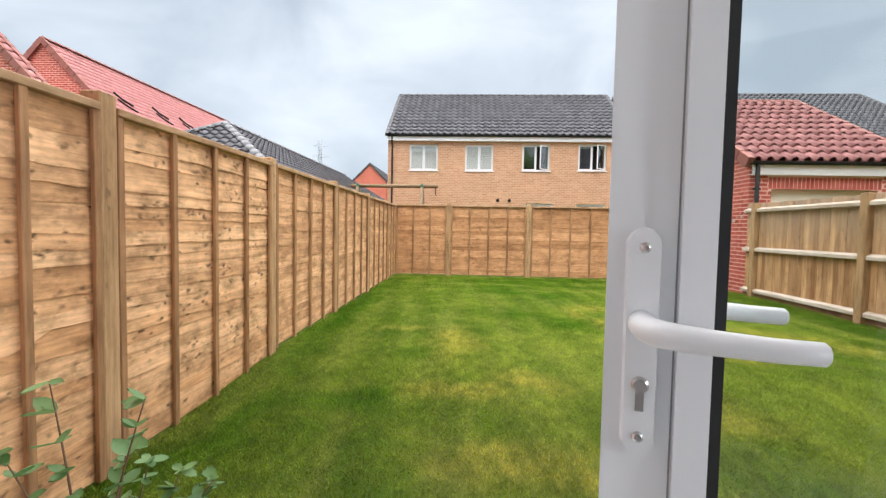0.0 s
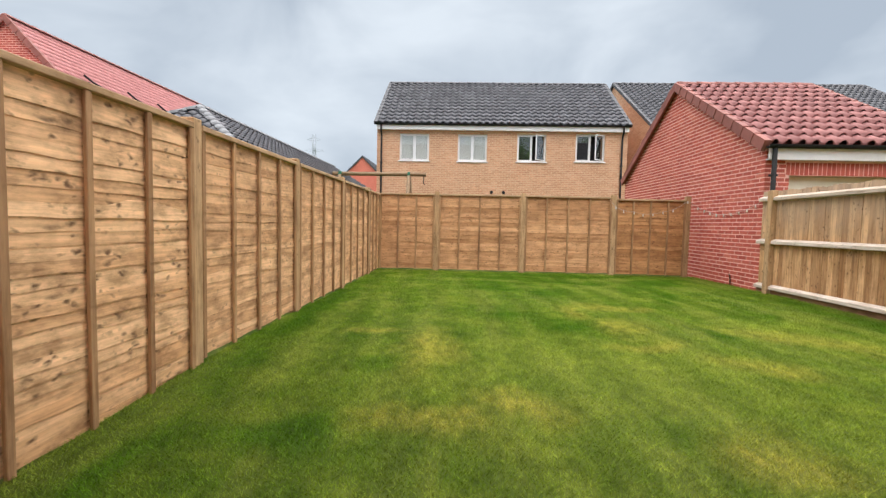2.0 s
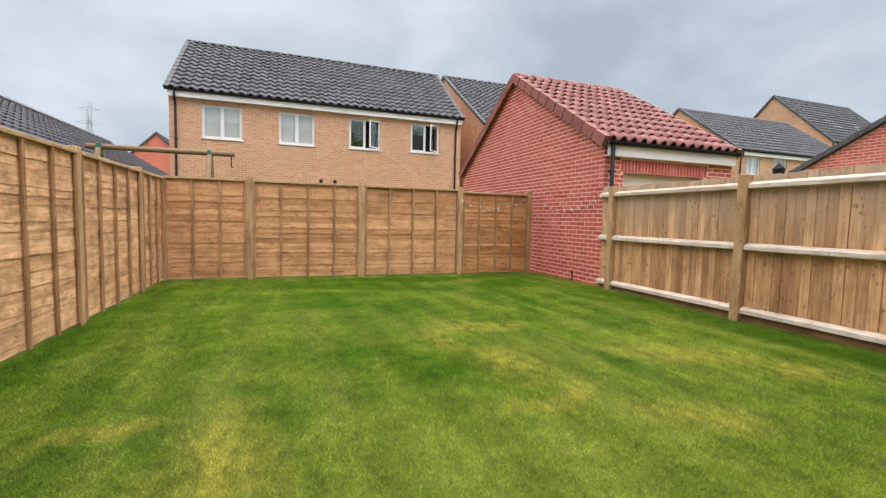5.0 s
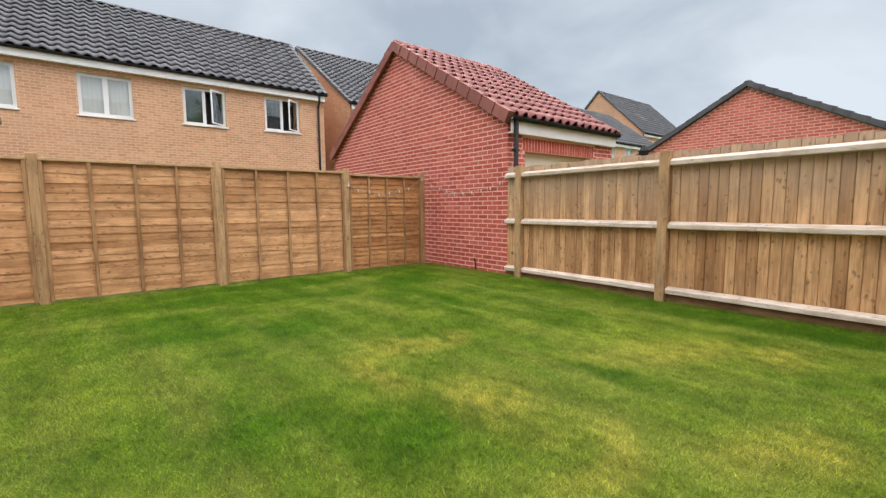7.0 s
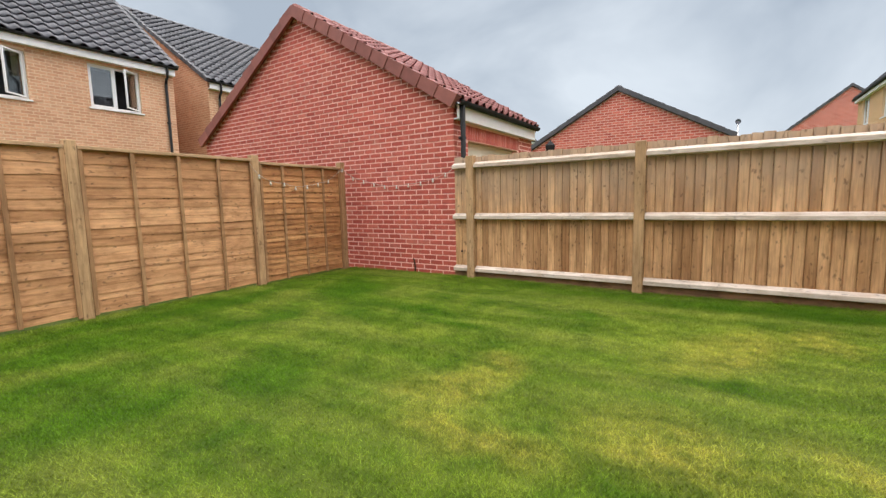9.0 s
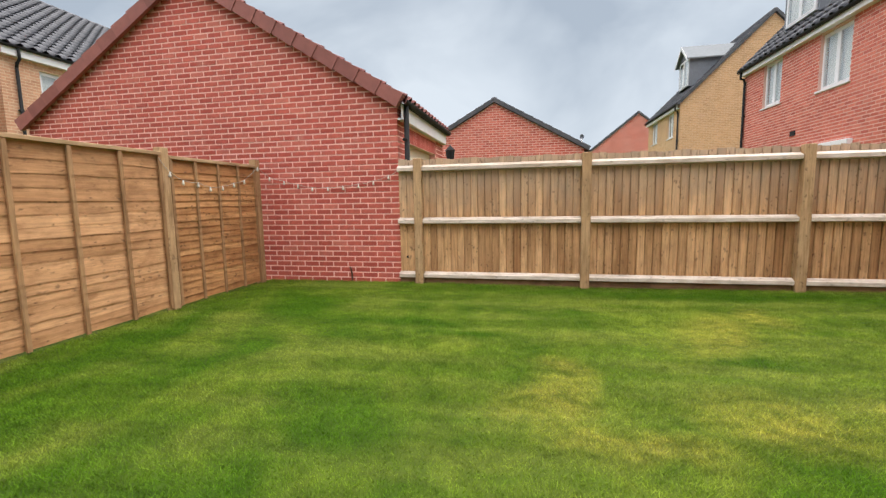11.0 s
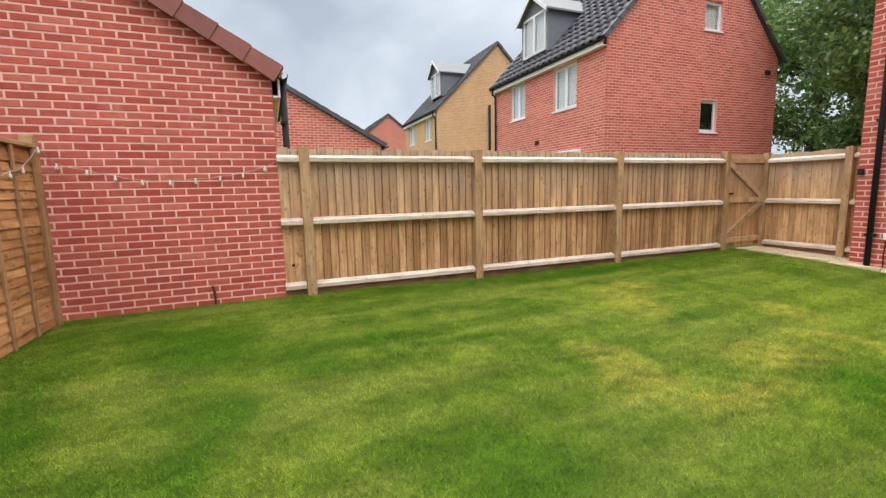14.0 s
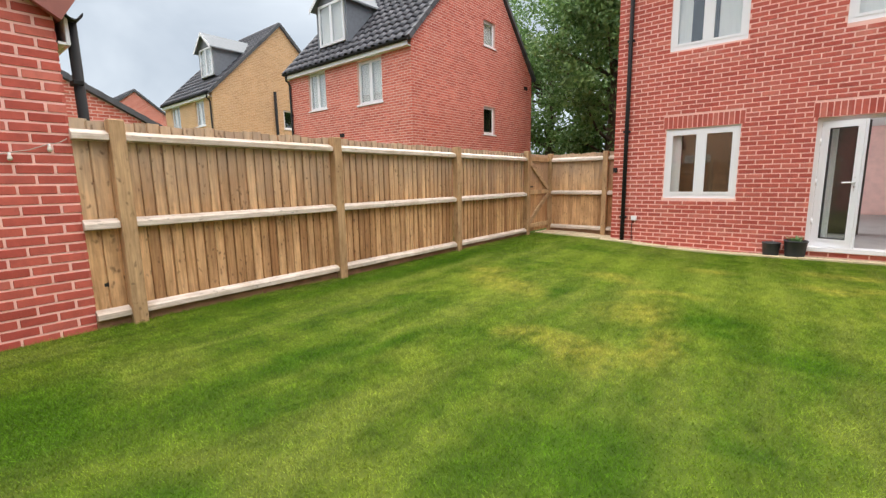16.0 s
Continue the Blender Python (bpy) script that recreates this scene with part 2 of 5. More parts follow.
M_INWALL = simple("painted_plaster", (0.80, 0.79, 0.77), 0.9, vary=0.04)
# grey picked so the unseen floor throws no warm bounce on the door
M_INFLOOR = wood("neutral_bounce_floor", (0.42, 0.41, 0.40), (0.34, 0.33, 0.325), 0, 0.4, streak=0.3)
M_GREEN = simple("green_painted_metal", (0.03, 0.16, 0.10), 0.4)
M_POT = simple("dark_grey_plastic_pot", (0.035, 0.04, 0.045), 0.5, vary=0.2)
M_SOIL = simple("potting_soil", (0.05, 0.035, 0.025), 0.95, vary=0.4, scale=30, bumpy=0.6)
M_BARK = simple("tree_bark", (0.10, 0.075, 0.05), 0.95, vary=0.4, scale=12, bumpy=0.6)
M_ROOMDARK = simple("painted_room_dark", (0.05, 0.05, 0.055), 0.8, vary=0.3, scale=2)
M_BULB = simple("frosted_bulb", (0.66, 0.62, 0.54), 0.2, vary=0.03, bumpy=0.0)
M_CABLE = simple("pale_cable", (0.45, 0.40, 0.34), 0.6, bumpy=0.0)
M_SWING = wood("weathered_round_timber", (0.30, 0.21, 0.12), (0.22, 0.15, 0.085), 0)
M_HIP = simple("pale_grey_hip_tile", (0.20, 0.21, 0.225), 0.6, vary=0.2)
M_RUST = simple("rusty_iron", (0.10, 0.035, 0.02), 0.8, vary=0.4, scale=40)
# pale blue-grey: distance haze painted into the pylon's colour
M_HAZESTEEL = simple("haze_tinted_steel", (0.34, 0.38, 0.43), 0.7, 0.0, vary=0.08, bumpy=0.0)
M_FURN = simple("dark_furniture", (0.06, 0.045, 0.035), 0.5)


def leaf_material(name, a, c2, rough=0.5):
    m, n, l, b = material(name, rough)
    r = rnd(n, l)
    v = coords(n, l, (1, 1, 1))
    c = ramp(n, l, r, (0.0, a), (1.0, c2))
    c = mix(n, l, 1.0, c, ramp(n, l, noise_tex(n, l, v, 1.2, 2), (0.3, (0.75, 0.8, 0.7)), (0.7, (1.15, 1.1, 1.0))), "MULTIPLY")
    l.new(c, b.inputs["Base Color"])
    t = n.new("ShaderNodeBsdfTranslucent")
    l.new(c, t.inputs[0])
    ms = n.new("ShaderNodeMixShader")
    ms.inputs[0].default_value = 0.3
    l.new(b.outputs[0], ms.inputs[1])
    l.new(t.outputs[0], ms.inputs[2])
    l.new(ms.outputs[0], n["Material Output"].inputs[0])
    return m


M_LEAF = leaf_material("shrub_leaf", (0.12, 0.26, 0.10), (0.26, 0.43, 0.20))
M_TREELEAF = leaf_material("tree_leaf", (0.065, 0.145, 0.040), (0.225, 0.36, 0.125))
M_TWIG = simple("shrub_twig", (0.16, 0.10, 0.06), 0.8)


def glass_material(name, facing):
    m, n, l, b = material(name, 0.02)
    for k in list(n):
        if k.type == "BSDF_PRINCIPLED":
            n.remove(k)
    t, g, f, s = n.new("ShaderNodeBsdfTransparent"), n.new("ShaderNodeBsdfGlossy"), n.new("ShaderNodeLayerWeight"), n.new("ShaderNodeMixShader")
    t.inputs[0].default_value = (0.95, 0.97, 0.965, 1)
    g.inputs["Roughness"].default_value = 0.02
    f.inputs[0].default_value = 0.5
    p, a = n.new("ShaderNodeMath"), n.new("ShaderNodeMath")
    p.operation, p.inputs[1].default_value = "POWER", 4.0
    a.operation, a.inputs[1].default_value, a.inputs[2].default_value = "MULTIPLY_ADD", 0.75, facing
    l.new(f.outputs["Facing"], p.inputs[0])
    l.new(p.outputs[0], a.inputs[0])
    l.new(a.outputs[0], s.inputs[0])
    l.new(t.outputs[0], s.inputs[1])
    l.new(g.outputs[0], s.inputs[2])
    l.new(s.outputs[0], n["Material Output"].inputs[0])
    return m


M_GLASS = glass_material("window_glass", 0.16)
M_DOORGLASS = glass_material("clear_door_glass", 0.05)


# worn and lush places of the lawn, and fence shade painted in: x, y, half length, half width, turn in degrees
DRY = ((0.66, 4.9, 0.9, 0.26, 84), (0.0, 5.4, 0.45, 0.22, 0), (0.75, 3.6, 0.5, 0.3, 10), (2.6, 5.85, 0.55, 0.4, 80), (4.15, 5.6, 0.95, 0.42, -25), (4.7, 5.05, 0.5, 0.3, 0), (2.75, 7.0, 0.55, 0.33, -15), (2.32, 6.6, 0.5, 0.22, 80),
       (2.44, 3.4, 0.5, 0.35, 0), (3.25, 4.6, 0.55, 0.3, -25), (1.3, 3.9, 0.5, 0.3, 0), (1.1, 2.8, 0.7, 0.3, 0), (2.6, 5.2, 0.5, 0.25, 20), (3.2, 6.9, 0.3, 0.3, 0))
PALE = ((1.9, 4.4, 2.2, 1.3, 10), (3.4, 3.4, 1.6, 1.0, 0), (4.2, 6.0, 1.2, 0.6, -15))
LUSH_SHADED = ((1.7, 9.9, 1.7, 0.5, 0), (1.5, 9.0, 0.8, 0.45, 0), (0.0, 3.45, 0.75, 0.24, 8), (2.15, 3.55, 0.6, 0.3, -25), (-0.6, 3.0, 0.8, 0.25, 75), (3.5, 5.75, 1.3, 0.17, 84), (3.85, 7.6, 0.5, 0.2, 75), (4.15, 8.2, 1.0, 0.22, 92), (0.36, 4.43, 0.3, 0.25, 0), (1.37, 4.25, 0.4, 0.25, 0),
        # left fence's shade painted as a strip; darker strips at right and back fences
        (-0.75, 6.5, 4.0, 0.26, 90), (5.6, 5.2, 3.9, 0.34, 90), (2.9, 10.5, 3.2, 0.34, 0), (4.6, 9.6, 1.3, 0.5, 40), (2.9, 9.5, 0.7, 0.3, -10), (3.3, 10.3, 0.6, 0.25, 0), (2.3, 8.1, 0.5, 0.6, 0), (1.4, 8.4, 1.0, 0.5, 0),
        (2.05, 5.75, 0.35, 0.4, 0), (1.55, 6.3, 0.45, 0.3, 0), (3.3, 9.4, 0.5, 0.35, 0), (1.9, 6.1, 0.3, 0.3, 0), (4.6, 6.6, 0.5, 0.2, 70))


def lawn_material(name, blades):
    """Mown grass with dark and dry patches and mowing streaks."""
    m, n, l, b = material(name, 0.75)
    g = n.new("ShaderNodeNewGeometry")
    warp = n.new("ShaderNodeTexNoise")
    warp.inputs["Scale"].default_value, warp.inputs["Detail"].default_value = 1.6, 3.0
    l.new(g.outputs["Position"], warp.inputs[0])
    wv = n.new("ShaderNodeVectorMath")
    wv.operation, wv.inputs[1].default_value, wv.inputs[2].default_value = "MULTIPLY_ADD", (0.75, 0.75, 0), (-0.375, -0.375, 0)
    l.new(warp.outputs["Color"], wv.inputs[0])
    add = n.new("ShaderNodeVectorMath")
    l.new(g.outputs["Position"], add.inputs[0])
    l.new(wv.outputs[0], add.inputs[1])
    pos = add.outputs[0]

    def mapped(scale, rot=0.0):
        mp = n.new("ShaderNodeMapping")
        mp.inputs["Scale"].default_value, mp.inputs["Rotation"].default_value = scale, (0, 0, rot)
        l.new(g.outputs["Position"], mp.inputs[0])
        return mp.outputs[0]

    def patches(rows):
        best = None
        for x, y, a, w, t in rows:
            mp = n.new("ShaderNodeMapping")
            mp.vector_type = "TEXTURE"
            mp.inputs["Location"].default_value, mp.inputs["Rotation"].default_value, mp.inputs["Scale"].default_value = (x, y, 0), (0, 0, radians(t)), (a, w, 1000)
            l.new(pos, mp.inputs[0])
            ln = n.new("ShaderNodeVectorMath")
            ln.operation = "LENGTH"
            l.new(mp.outputs[0], ln.inputs[0])
            if best is None:
                best = ln.outputs["Value"]
            else:
                mn = n.new("ShaderNodeMath")
                mn.operation, mn.inputs[2].default_value = "SMOOTH_MIN", 0.25
                l.new(best, mn.inputs[0])
                l.new(ln.outputs["Value"], mn.inputs[1])
                best = mn.outputs[0]
        return ramp(n, l, best, (0.25, (1, 1, 1)), (1.25, (0, 0, 0)))
    patch = noise_tex(n, l, mapped((0.9, 1.2, 0.0), 0.35), 1.6, 5, 0.6)
    streak = noise_tex(n, l, mapped((3.0, 0.55, 0.0), 0.06), 1.0, 4, 0.55)
    mid = noise_tex(n, l, mapped((1.3, 0.75, 0.0), 0.1), 9.0, 4, 0.6)
    fine = noise_tex(n, l, mapped((1, 1, 0.0)), 46.0, 3, 0.65)
    c = ramp(n, l, patch, (0.33, (0.058, 0.116, 0.009)), (0.50, (0.092, 0.150, 0.014)), (0.66, (0.136, 0.188, 0.023)))
    c = mix(n, l, ramp(n, l, streak, (0.45, (0, 0, 0)), (0.65, (0.65, 0.65, 0.65))), c, (0.160, 0.198, 0.036))
    # dark green for lush grass and for the painted shade at the left fence
    c = mix(n, l, mix(n, l, 1.0, patches(LUSH_SHADED), (0.9, 0.9, 0.9), "MULTIPLY"), c, (0.050, 0.116, 0.006))
    c = mix(n, l, mix(n, l, 1.0, patches(PALE), (0.6, 0.6, 0.6), "MULTIPLY"), c, (0.172, 0.224, 0.030))
    dry = mix(n, l, 1.0, patches(DRY), ramp(n, l, mid, (0.3, (0.32, 0.32, 0.32)), (0.65, (0.72, 0.72, 0.72))), "MULTIPLY")
    c = mix(n, l, dry, c, (0.275, 0.26, 0.05))
    c = mix(n, l, 1.0, c, ramp(n, l, fine, (0.3, (0.88, 0.89, 0.87)), (0.7, (1.1, 1.1, 1.1))), "MULTIPLY")
    c = mix(n, l, 1.0, c, ramp(n, l, mid, (0.32, (0.74, 0.77, 0.74)), (0.5, (1.0, 1.0, 1.0)), (0.68, (1.24, 1.2, 1.22))), "MULTIPLY")
    # the mower's stripes
    wave = n.new("ShaderNodeTexWave")
    wave.wave_type, wave.bands_direction = "BANDS", "X"
    wave.inputs["Scale"].default_value, wave.inputs["Distortion"].default_value, wave.inputs["Detail"].default_value, wave.inputs["Detail Scale"].default_value = 0.62, 2.6, 3.0, 1.2
    l.new(mapped((1, 1, 0), -0.12), wave.inputs[0])
    c = mix(n, l, 1.0, c, ramp(n, l, wave.outputs["Fac"], (0.15, (0.93, 0.92, 0.9)), (0.85, (1.12, 1.08, 1.08))), "MULTIPLY")
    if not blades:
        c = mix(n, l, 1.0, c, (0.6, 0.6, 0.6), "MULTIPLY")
    if blades:
        c = mix(n, l, 1.0, c, ramp(n, l, g.outputs["Random Per Island"], (0.0, (1.2, 1.2, 1.15)), (0.7, (1.8, 1.8, 1.75)), (1.0, (2.4, 2.35, 2.35))), "MULTIPLY")
    l.new(c, b.inputs["Base Color"])
    b.inputs["Specular IOR Level"].default_value = 0.08
    if not blades:
        bump(n, l, b, fine, 0.4, 0.01)
        return m
    t, ms = n.new("ShaderNodeBsdfTranslucent"), n.new("ShaderNodeMixShader")
    l.new(c, t.inputs[0])
    ms.inputs[0].default_value = 0.2
    l.new(b.outputs[0], ms.inputs[1])
    l.new(t.outputs[0], ms.inputs[2])
    l.new(ms.outputs[0], n["Material Output"].inputs[0])
    return m


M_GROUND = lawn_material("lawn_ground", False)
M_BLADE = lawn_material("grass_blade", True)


def gravel_material():
    m, n, l, b = material("pale_gravel", 0.9)
    v = n.new("ShaderNodeTexVoronoi")
    v.inputs["Scale"].default_value = 55.0
    l.new(coords(n, l, (1, 1, 1)), v.inputs[0])
    c = ramp(n, l, v.outputs["Color"], (0.2, (0.42, 0.34, 0.21)), (0.8, (0.72, 0.61, 0.41)))
    l.new(c, b.inputs["Base Color"])
    bump(n, l, b, v.outputs["Distance"], 0.8, 0.02)
    return m


M_GRAVEL = gravel_material()


# ---- mesh helpers ----
def mesh_of(name, verts, faces, mat, smooth=False):
    me = bpy.data.meshes.new(name)
    me.from_pydata([tuple(v) for v in verts], [], faces)
    if mat:
        me.materials.append(mat)
    if smooth:
        me.polygons.foreach_set("use_smooth", [True] * len(me.polygons))
    me.update()
    return me


BOX_F = [(0, 3, 2, 1), (4, 5, 6, 7), (0, 1, 5, 4), (1, 2, 6, 5), (2, 3, 7, 6), (3, 0, 4, 7)]


def box_vf(x0, y0, z0, x1, y1, z1):
    return [(x0, y0, z0), (x1, y0, z0), (x1, y1, z0), (x0, y1, z0), (x0, y0, z1), (x1, y0, z1), (x1, y1, z1), (x0, y1, z1)], list(BOX_F)


def join_vf(*vfs):
    vs, fs = [], []
    for v, f in vfs:
        k = len(vs)
        vs += list(v)
        fs += [tuple(i + k for i in q) for q in f]
    return vs, fs


def bevelled(name, vf, mat, width=0.004, segs=1):
    """A mesh with rounded edges."""
    bm = bmesh.new()
    vs = [bm.verts.new(v) for v in vf[0]]
    for q in vf[1]:
        bm.faces.new([vs[i] for i in q])
    bm.normal_update()
    bmesh.ops.recalc_face_normals(bm, faces=bm.faces)
    bmesh.ops.bevel(bm, geom=list(bm.edges), offset=width, segments=segs, affect="EDGES", profile=0.5)
    me = bpy.data.meshes.new(name)
    bm.to_mesh(me)
    bm.free()
    me.materials.append(mat)
    return me


def under(name, me, parent, m=None, label=""):
    ob = new(name, me)
    ob.parent = parent
    if m is not None:
        ob.matrix_basis = m
    if label:
        ob["label"] = label
    return ob


def bbox(name, parent, mat, x0, y0, z0, x1, y1, z1, bev=0.004, m=None, label="", segs=1):
    return under(name, bevelled(name, box_vf(x0, y0, z0, x1, y1, z1), mat, bev, segs) if bev else mesh_of(name, *box_vf(x0, y0, z0, x1, y1, z1), mat), parent, m, label)


def tube_vf(points, r, n=10, caps=True):
    """A round bar along a line of points; r is one radius or one per point."""
    pts = [Vector(p) for p in points]
    rr = r if isinstance(r, (list, tuple)) else [r] * len(pts)
    vs, fs = [], []
    up = None
    for i, p in enumerate(pts):
        d = (pts[min(i + 1, len(pts) - 1)] - pts[max(i - 1, 0)]).normalized()
        if up is None:
            up = d.orthogonal().normalized()
        a = (up - d * up.dot(d)).normalized()
        up = a
        b = d.cross(a)
        for k in range(n):
            t = 2 * math.pi * k / n
            vs.append(p + (a * math.cos(t) + b * math.sin(t)) * rr[i])
    for i in range(len(pts) - 1):
        for k in range(n):
            fs.append((i * n + k, i * n + (k + 1) % n, (i + 1) * n + (k + 1) % n, (i + 1) * n + k))
    if caps:
        fs.append(tuple(range(n - 1, -1, -1)))
        fs.append(tuple((len(pts) - 1) * n + k for k in range(n)))
    return vs, fs


def tube(name, parent, mat, points, r, n=10, label=""):
    return under(name, mesh_of(name, *tube_vf(points, r, n), mat, True), parent, None, label)


def lathe_vf(profile, n=20):
    """A turned shape from (radius, height) pairs."""
    vs, fs = [], []
    for r, z in profile:
        vs += [(r * math.cos(2 * math.pi * k / n), r * math.sin(2 * math.pi * k / n), z) for k in range(n)]
    for i in range(len(profile) - 1):
        fs += [(i * n + k, i * n + (k + 1) % n, (i + 1) * n + (k + 1) % n, (i + 1) * n + k) for k in range(n)]
    return vs, fs


def sstep(a):
    a = np.clip(a, 0, 1)
    return a * a * (3 - 2 * a)


def gz(x, y):
    """The height of the ground: it falls a little towards the house."""
    return -0.11 * sstep((4.8 - y) / 3.2) * sstep((5.4 - x) / 3.0) + 0.012 * np.sin(1.3 * x + 0.7) * np.sin(0.9 * y) + 0.016 * sstep((x - 5.0) / 0.8) * sstep((6.6 - y) / 2.0)


def world_of(ob):
    m = ob.matrix_basis.copy()
    while ob.parent:
        ob = ob.parent
        m = ob.matrix_basis @ m
    return m


def thing(name, m, label, category, group="", kind=""):
    ob = new(name)
    ob.empty_display_size = 0.1
    ob.matrix_basis = m
    return tagged(ob, label, category, group, kind)


def part_at(name, me, parent, m, label=""):
    """A part at a pose given in the world."""
    return under(name, me, parent, world_of(parent).inverted() @ m, label)


# ---- walls of brick ----
BRICK_ME = {}


def single_brick(mat):
    if mat.name not in BRICK_ME:
        BRICK_ME[mat.name] = bevelled("brick", box_vf(0, 0, 0, 0.209, 0.022, 0.0595), mat, 0.003)
    return BRICK_ME[mat.name]


def welded(me):
    """Joins the pieces of a wall where they meet."""
    bm = bmesh.new()
    bm.from_mesh(me)
    bmesh.ops.remove_doubles(bm, verts=bm.verts, dist=1e-4)
    bm.to_mesh(me)
    bm.free()
    return me


def brick_wall(name, parent, m, w, top, mat, mortar, thick=0.25, holes=(), soldiers=(), cuts=(), single=None, base=-0.15, bricks=True, label=""):
    """A wall in its own frame: x along, -y outwards, z up. top: its height at x. holes: (x0, z0, x1, z1) right through.
    soldiers: rows of upright bricks over an opening. cuts: x where the top bends. single: which bricks are objects of their own."""
    xs = sorted({0.0, w, *cuts, *(h[0] for h in holes), *(h[2] for h in holes)})
    pieces = []
    for a, b in zip(xs, xs[1:]):
        mid, z = (a + b) / 2, base
        spans = []
        for h in sorted((h for h in holes if h[0] <= mid <= h[2]), key=lambda h: h[1]):
            if h[1] > z:
                spans.append((z, h[1], h[1]))
            z = h[3]
        spans.append((z, top(a), top(b)))
        for z0, za, zb in spans:
            a2, b2 = max(a, 0.006), min(b, w - 0.006)
            v, f = box_vf(a2, 0.0045, z0, b2, thick, za)
            v[5], v[6] = (b2, 0.0045, zb), (b2, thick, zb)
            pieces.append((v, f))
    wall = part_at(name, welded(mesh_of(name, *join_vf(*pieces), mortar)), parent, m, label)
    if not bricks:
        return wall
    vs, fs, alone = [], [], 0
    rng = random.Random(int(w * 100))

    def brick(x0, z0, x1, z1):
        k, y = len(vs), rng.uniform(-0.002, 0.002)
        e = 0.0025
        vs.extend([(x0, 0.02, z0), (x1, 0.02, z0), (x1, 0.02, z1), (x0, 0.02, z1), (x0 + e, y, z0 + e), (x1 - e, y, z0 + e), (x1 - e, y, z1 - e), (x0 + e, y, z1 - e)])
        fs.extend([(k + 4, k + 5, k + 6, k + 7), (k, k + 1, k + 5, k + 4), (k + 1, k + 2, k + 6, k + 5), (k + 2, k + 3, k + 7, k + 6), (k + 3, k, k + 4, k + 7)])
    blocks = list(holes) + list(soldiers)
    tallest = max(top(x) for x in xs)
    row = 0
    z = math.ceil(base / 0.075) * 0.075
    while z + 0.065 < tallest:
        x = -0.1125 * (row % 2)
        while x < w:
            a, b = max(x, 0.0), min(x + 0.209, w)
            x += 0.225
            zt = z + 0.0595
            # under a sloping top the brick is cut back to the slope
            while a < b and top(a) < zt:
                a += 0.02
            while b > a and top(b) < zt:
                b -= 0.02
            spans = [(a, b)]
            for h in blocks:
                if h[1] < zt - 0.01 and h[3] > z + 0.01:
                    spans = [q for s, t in spans for q in ((s, min(t, h[0])), (max(s, h[2]), t)) if q[1] - q[0] > 0.02]
            for s, t in spans:
                if t - s < 0.02:
                    continue
                if single and alone < 300 and t - s > 0.206 and single(s, z):
                    b_ob = new("brick", single_brick(mat))
                    b_ob.parent = wall
                    b_ob.matrix_basis = pose(s, rng.uniform(-0.002, 0.002), z)
                    alone += 1
                else:
                    brick(s, z, t, zt)
        z += 0.075
        row += 1
    for x0, z0, x1, z1 in soldiers:
        n = max(1, round((x1 - x0) / 0.075))
        p = (x1 - x0) / n
        for i in range(n):
            brick(x0 + i * p + 0.005, z0 + 0.005, x0 + (i + 1) * p - 0.005, z1 - 0.005)
    tagged(under("brickwork", mesh_of("brickwork", vs, fs, mat), wall), "coursed bricks with recessed mortar joints", kind="stuff")
    return wall


# ---- roofs ----
def tile_vf(o, u, s, n, tw, th, prof):
    """One interlocking tile: a waved sheet, its lower end lifted on the tile below, with a lip."""
    vs = []
    for row, (k, lift) in enumerate(((0.0, 0.052 if max(prof) > 0.05 else 0.022), (th * 1.12, 0.004))):
        for i, p in enumerate(prof):
            vs.append(o + u * (tw * i / (len(prof) - 1)) + s * k + n * (lift + p))
    for i, p in enumerate(prof):
        vs.append(o + u * (tw * i / (len(prof) - 1)) + s * 0.004 + n * (p - 0.004 if p < 0.02 or max(prof) < 0.05 else p + 0.036))
    c = len(prof)
    fs = [(i, i + 1, c + i + 1, c + i) for i in range(c - 1)] + [(2 * c + i, 2 * c + i + 1, i + 1, i) for i in range(c - 1)]
    return vs, fs


FLATPAN = (0.0, 0.002, 0.014, 0.022, 0.015, 0.003, 0.0)
PAN = (0.0, 0.002, 0.036, 0.060, 0.040, 0.006, 0.0)


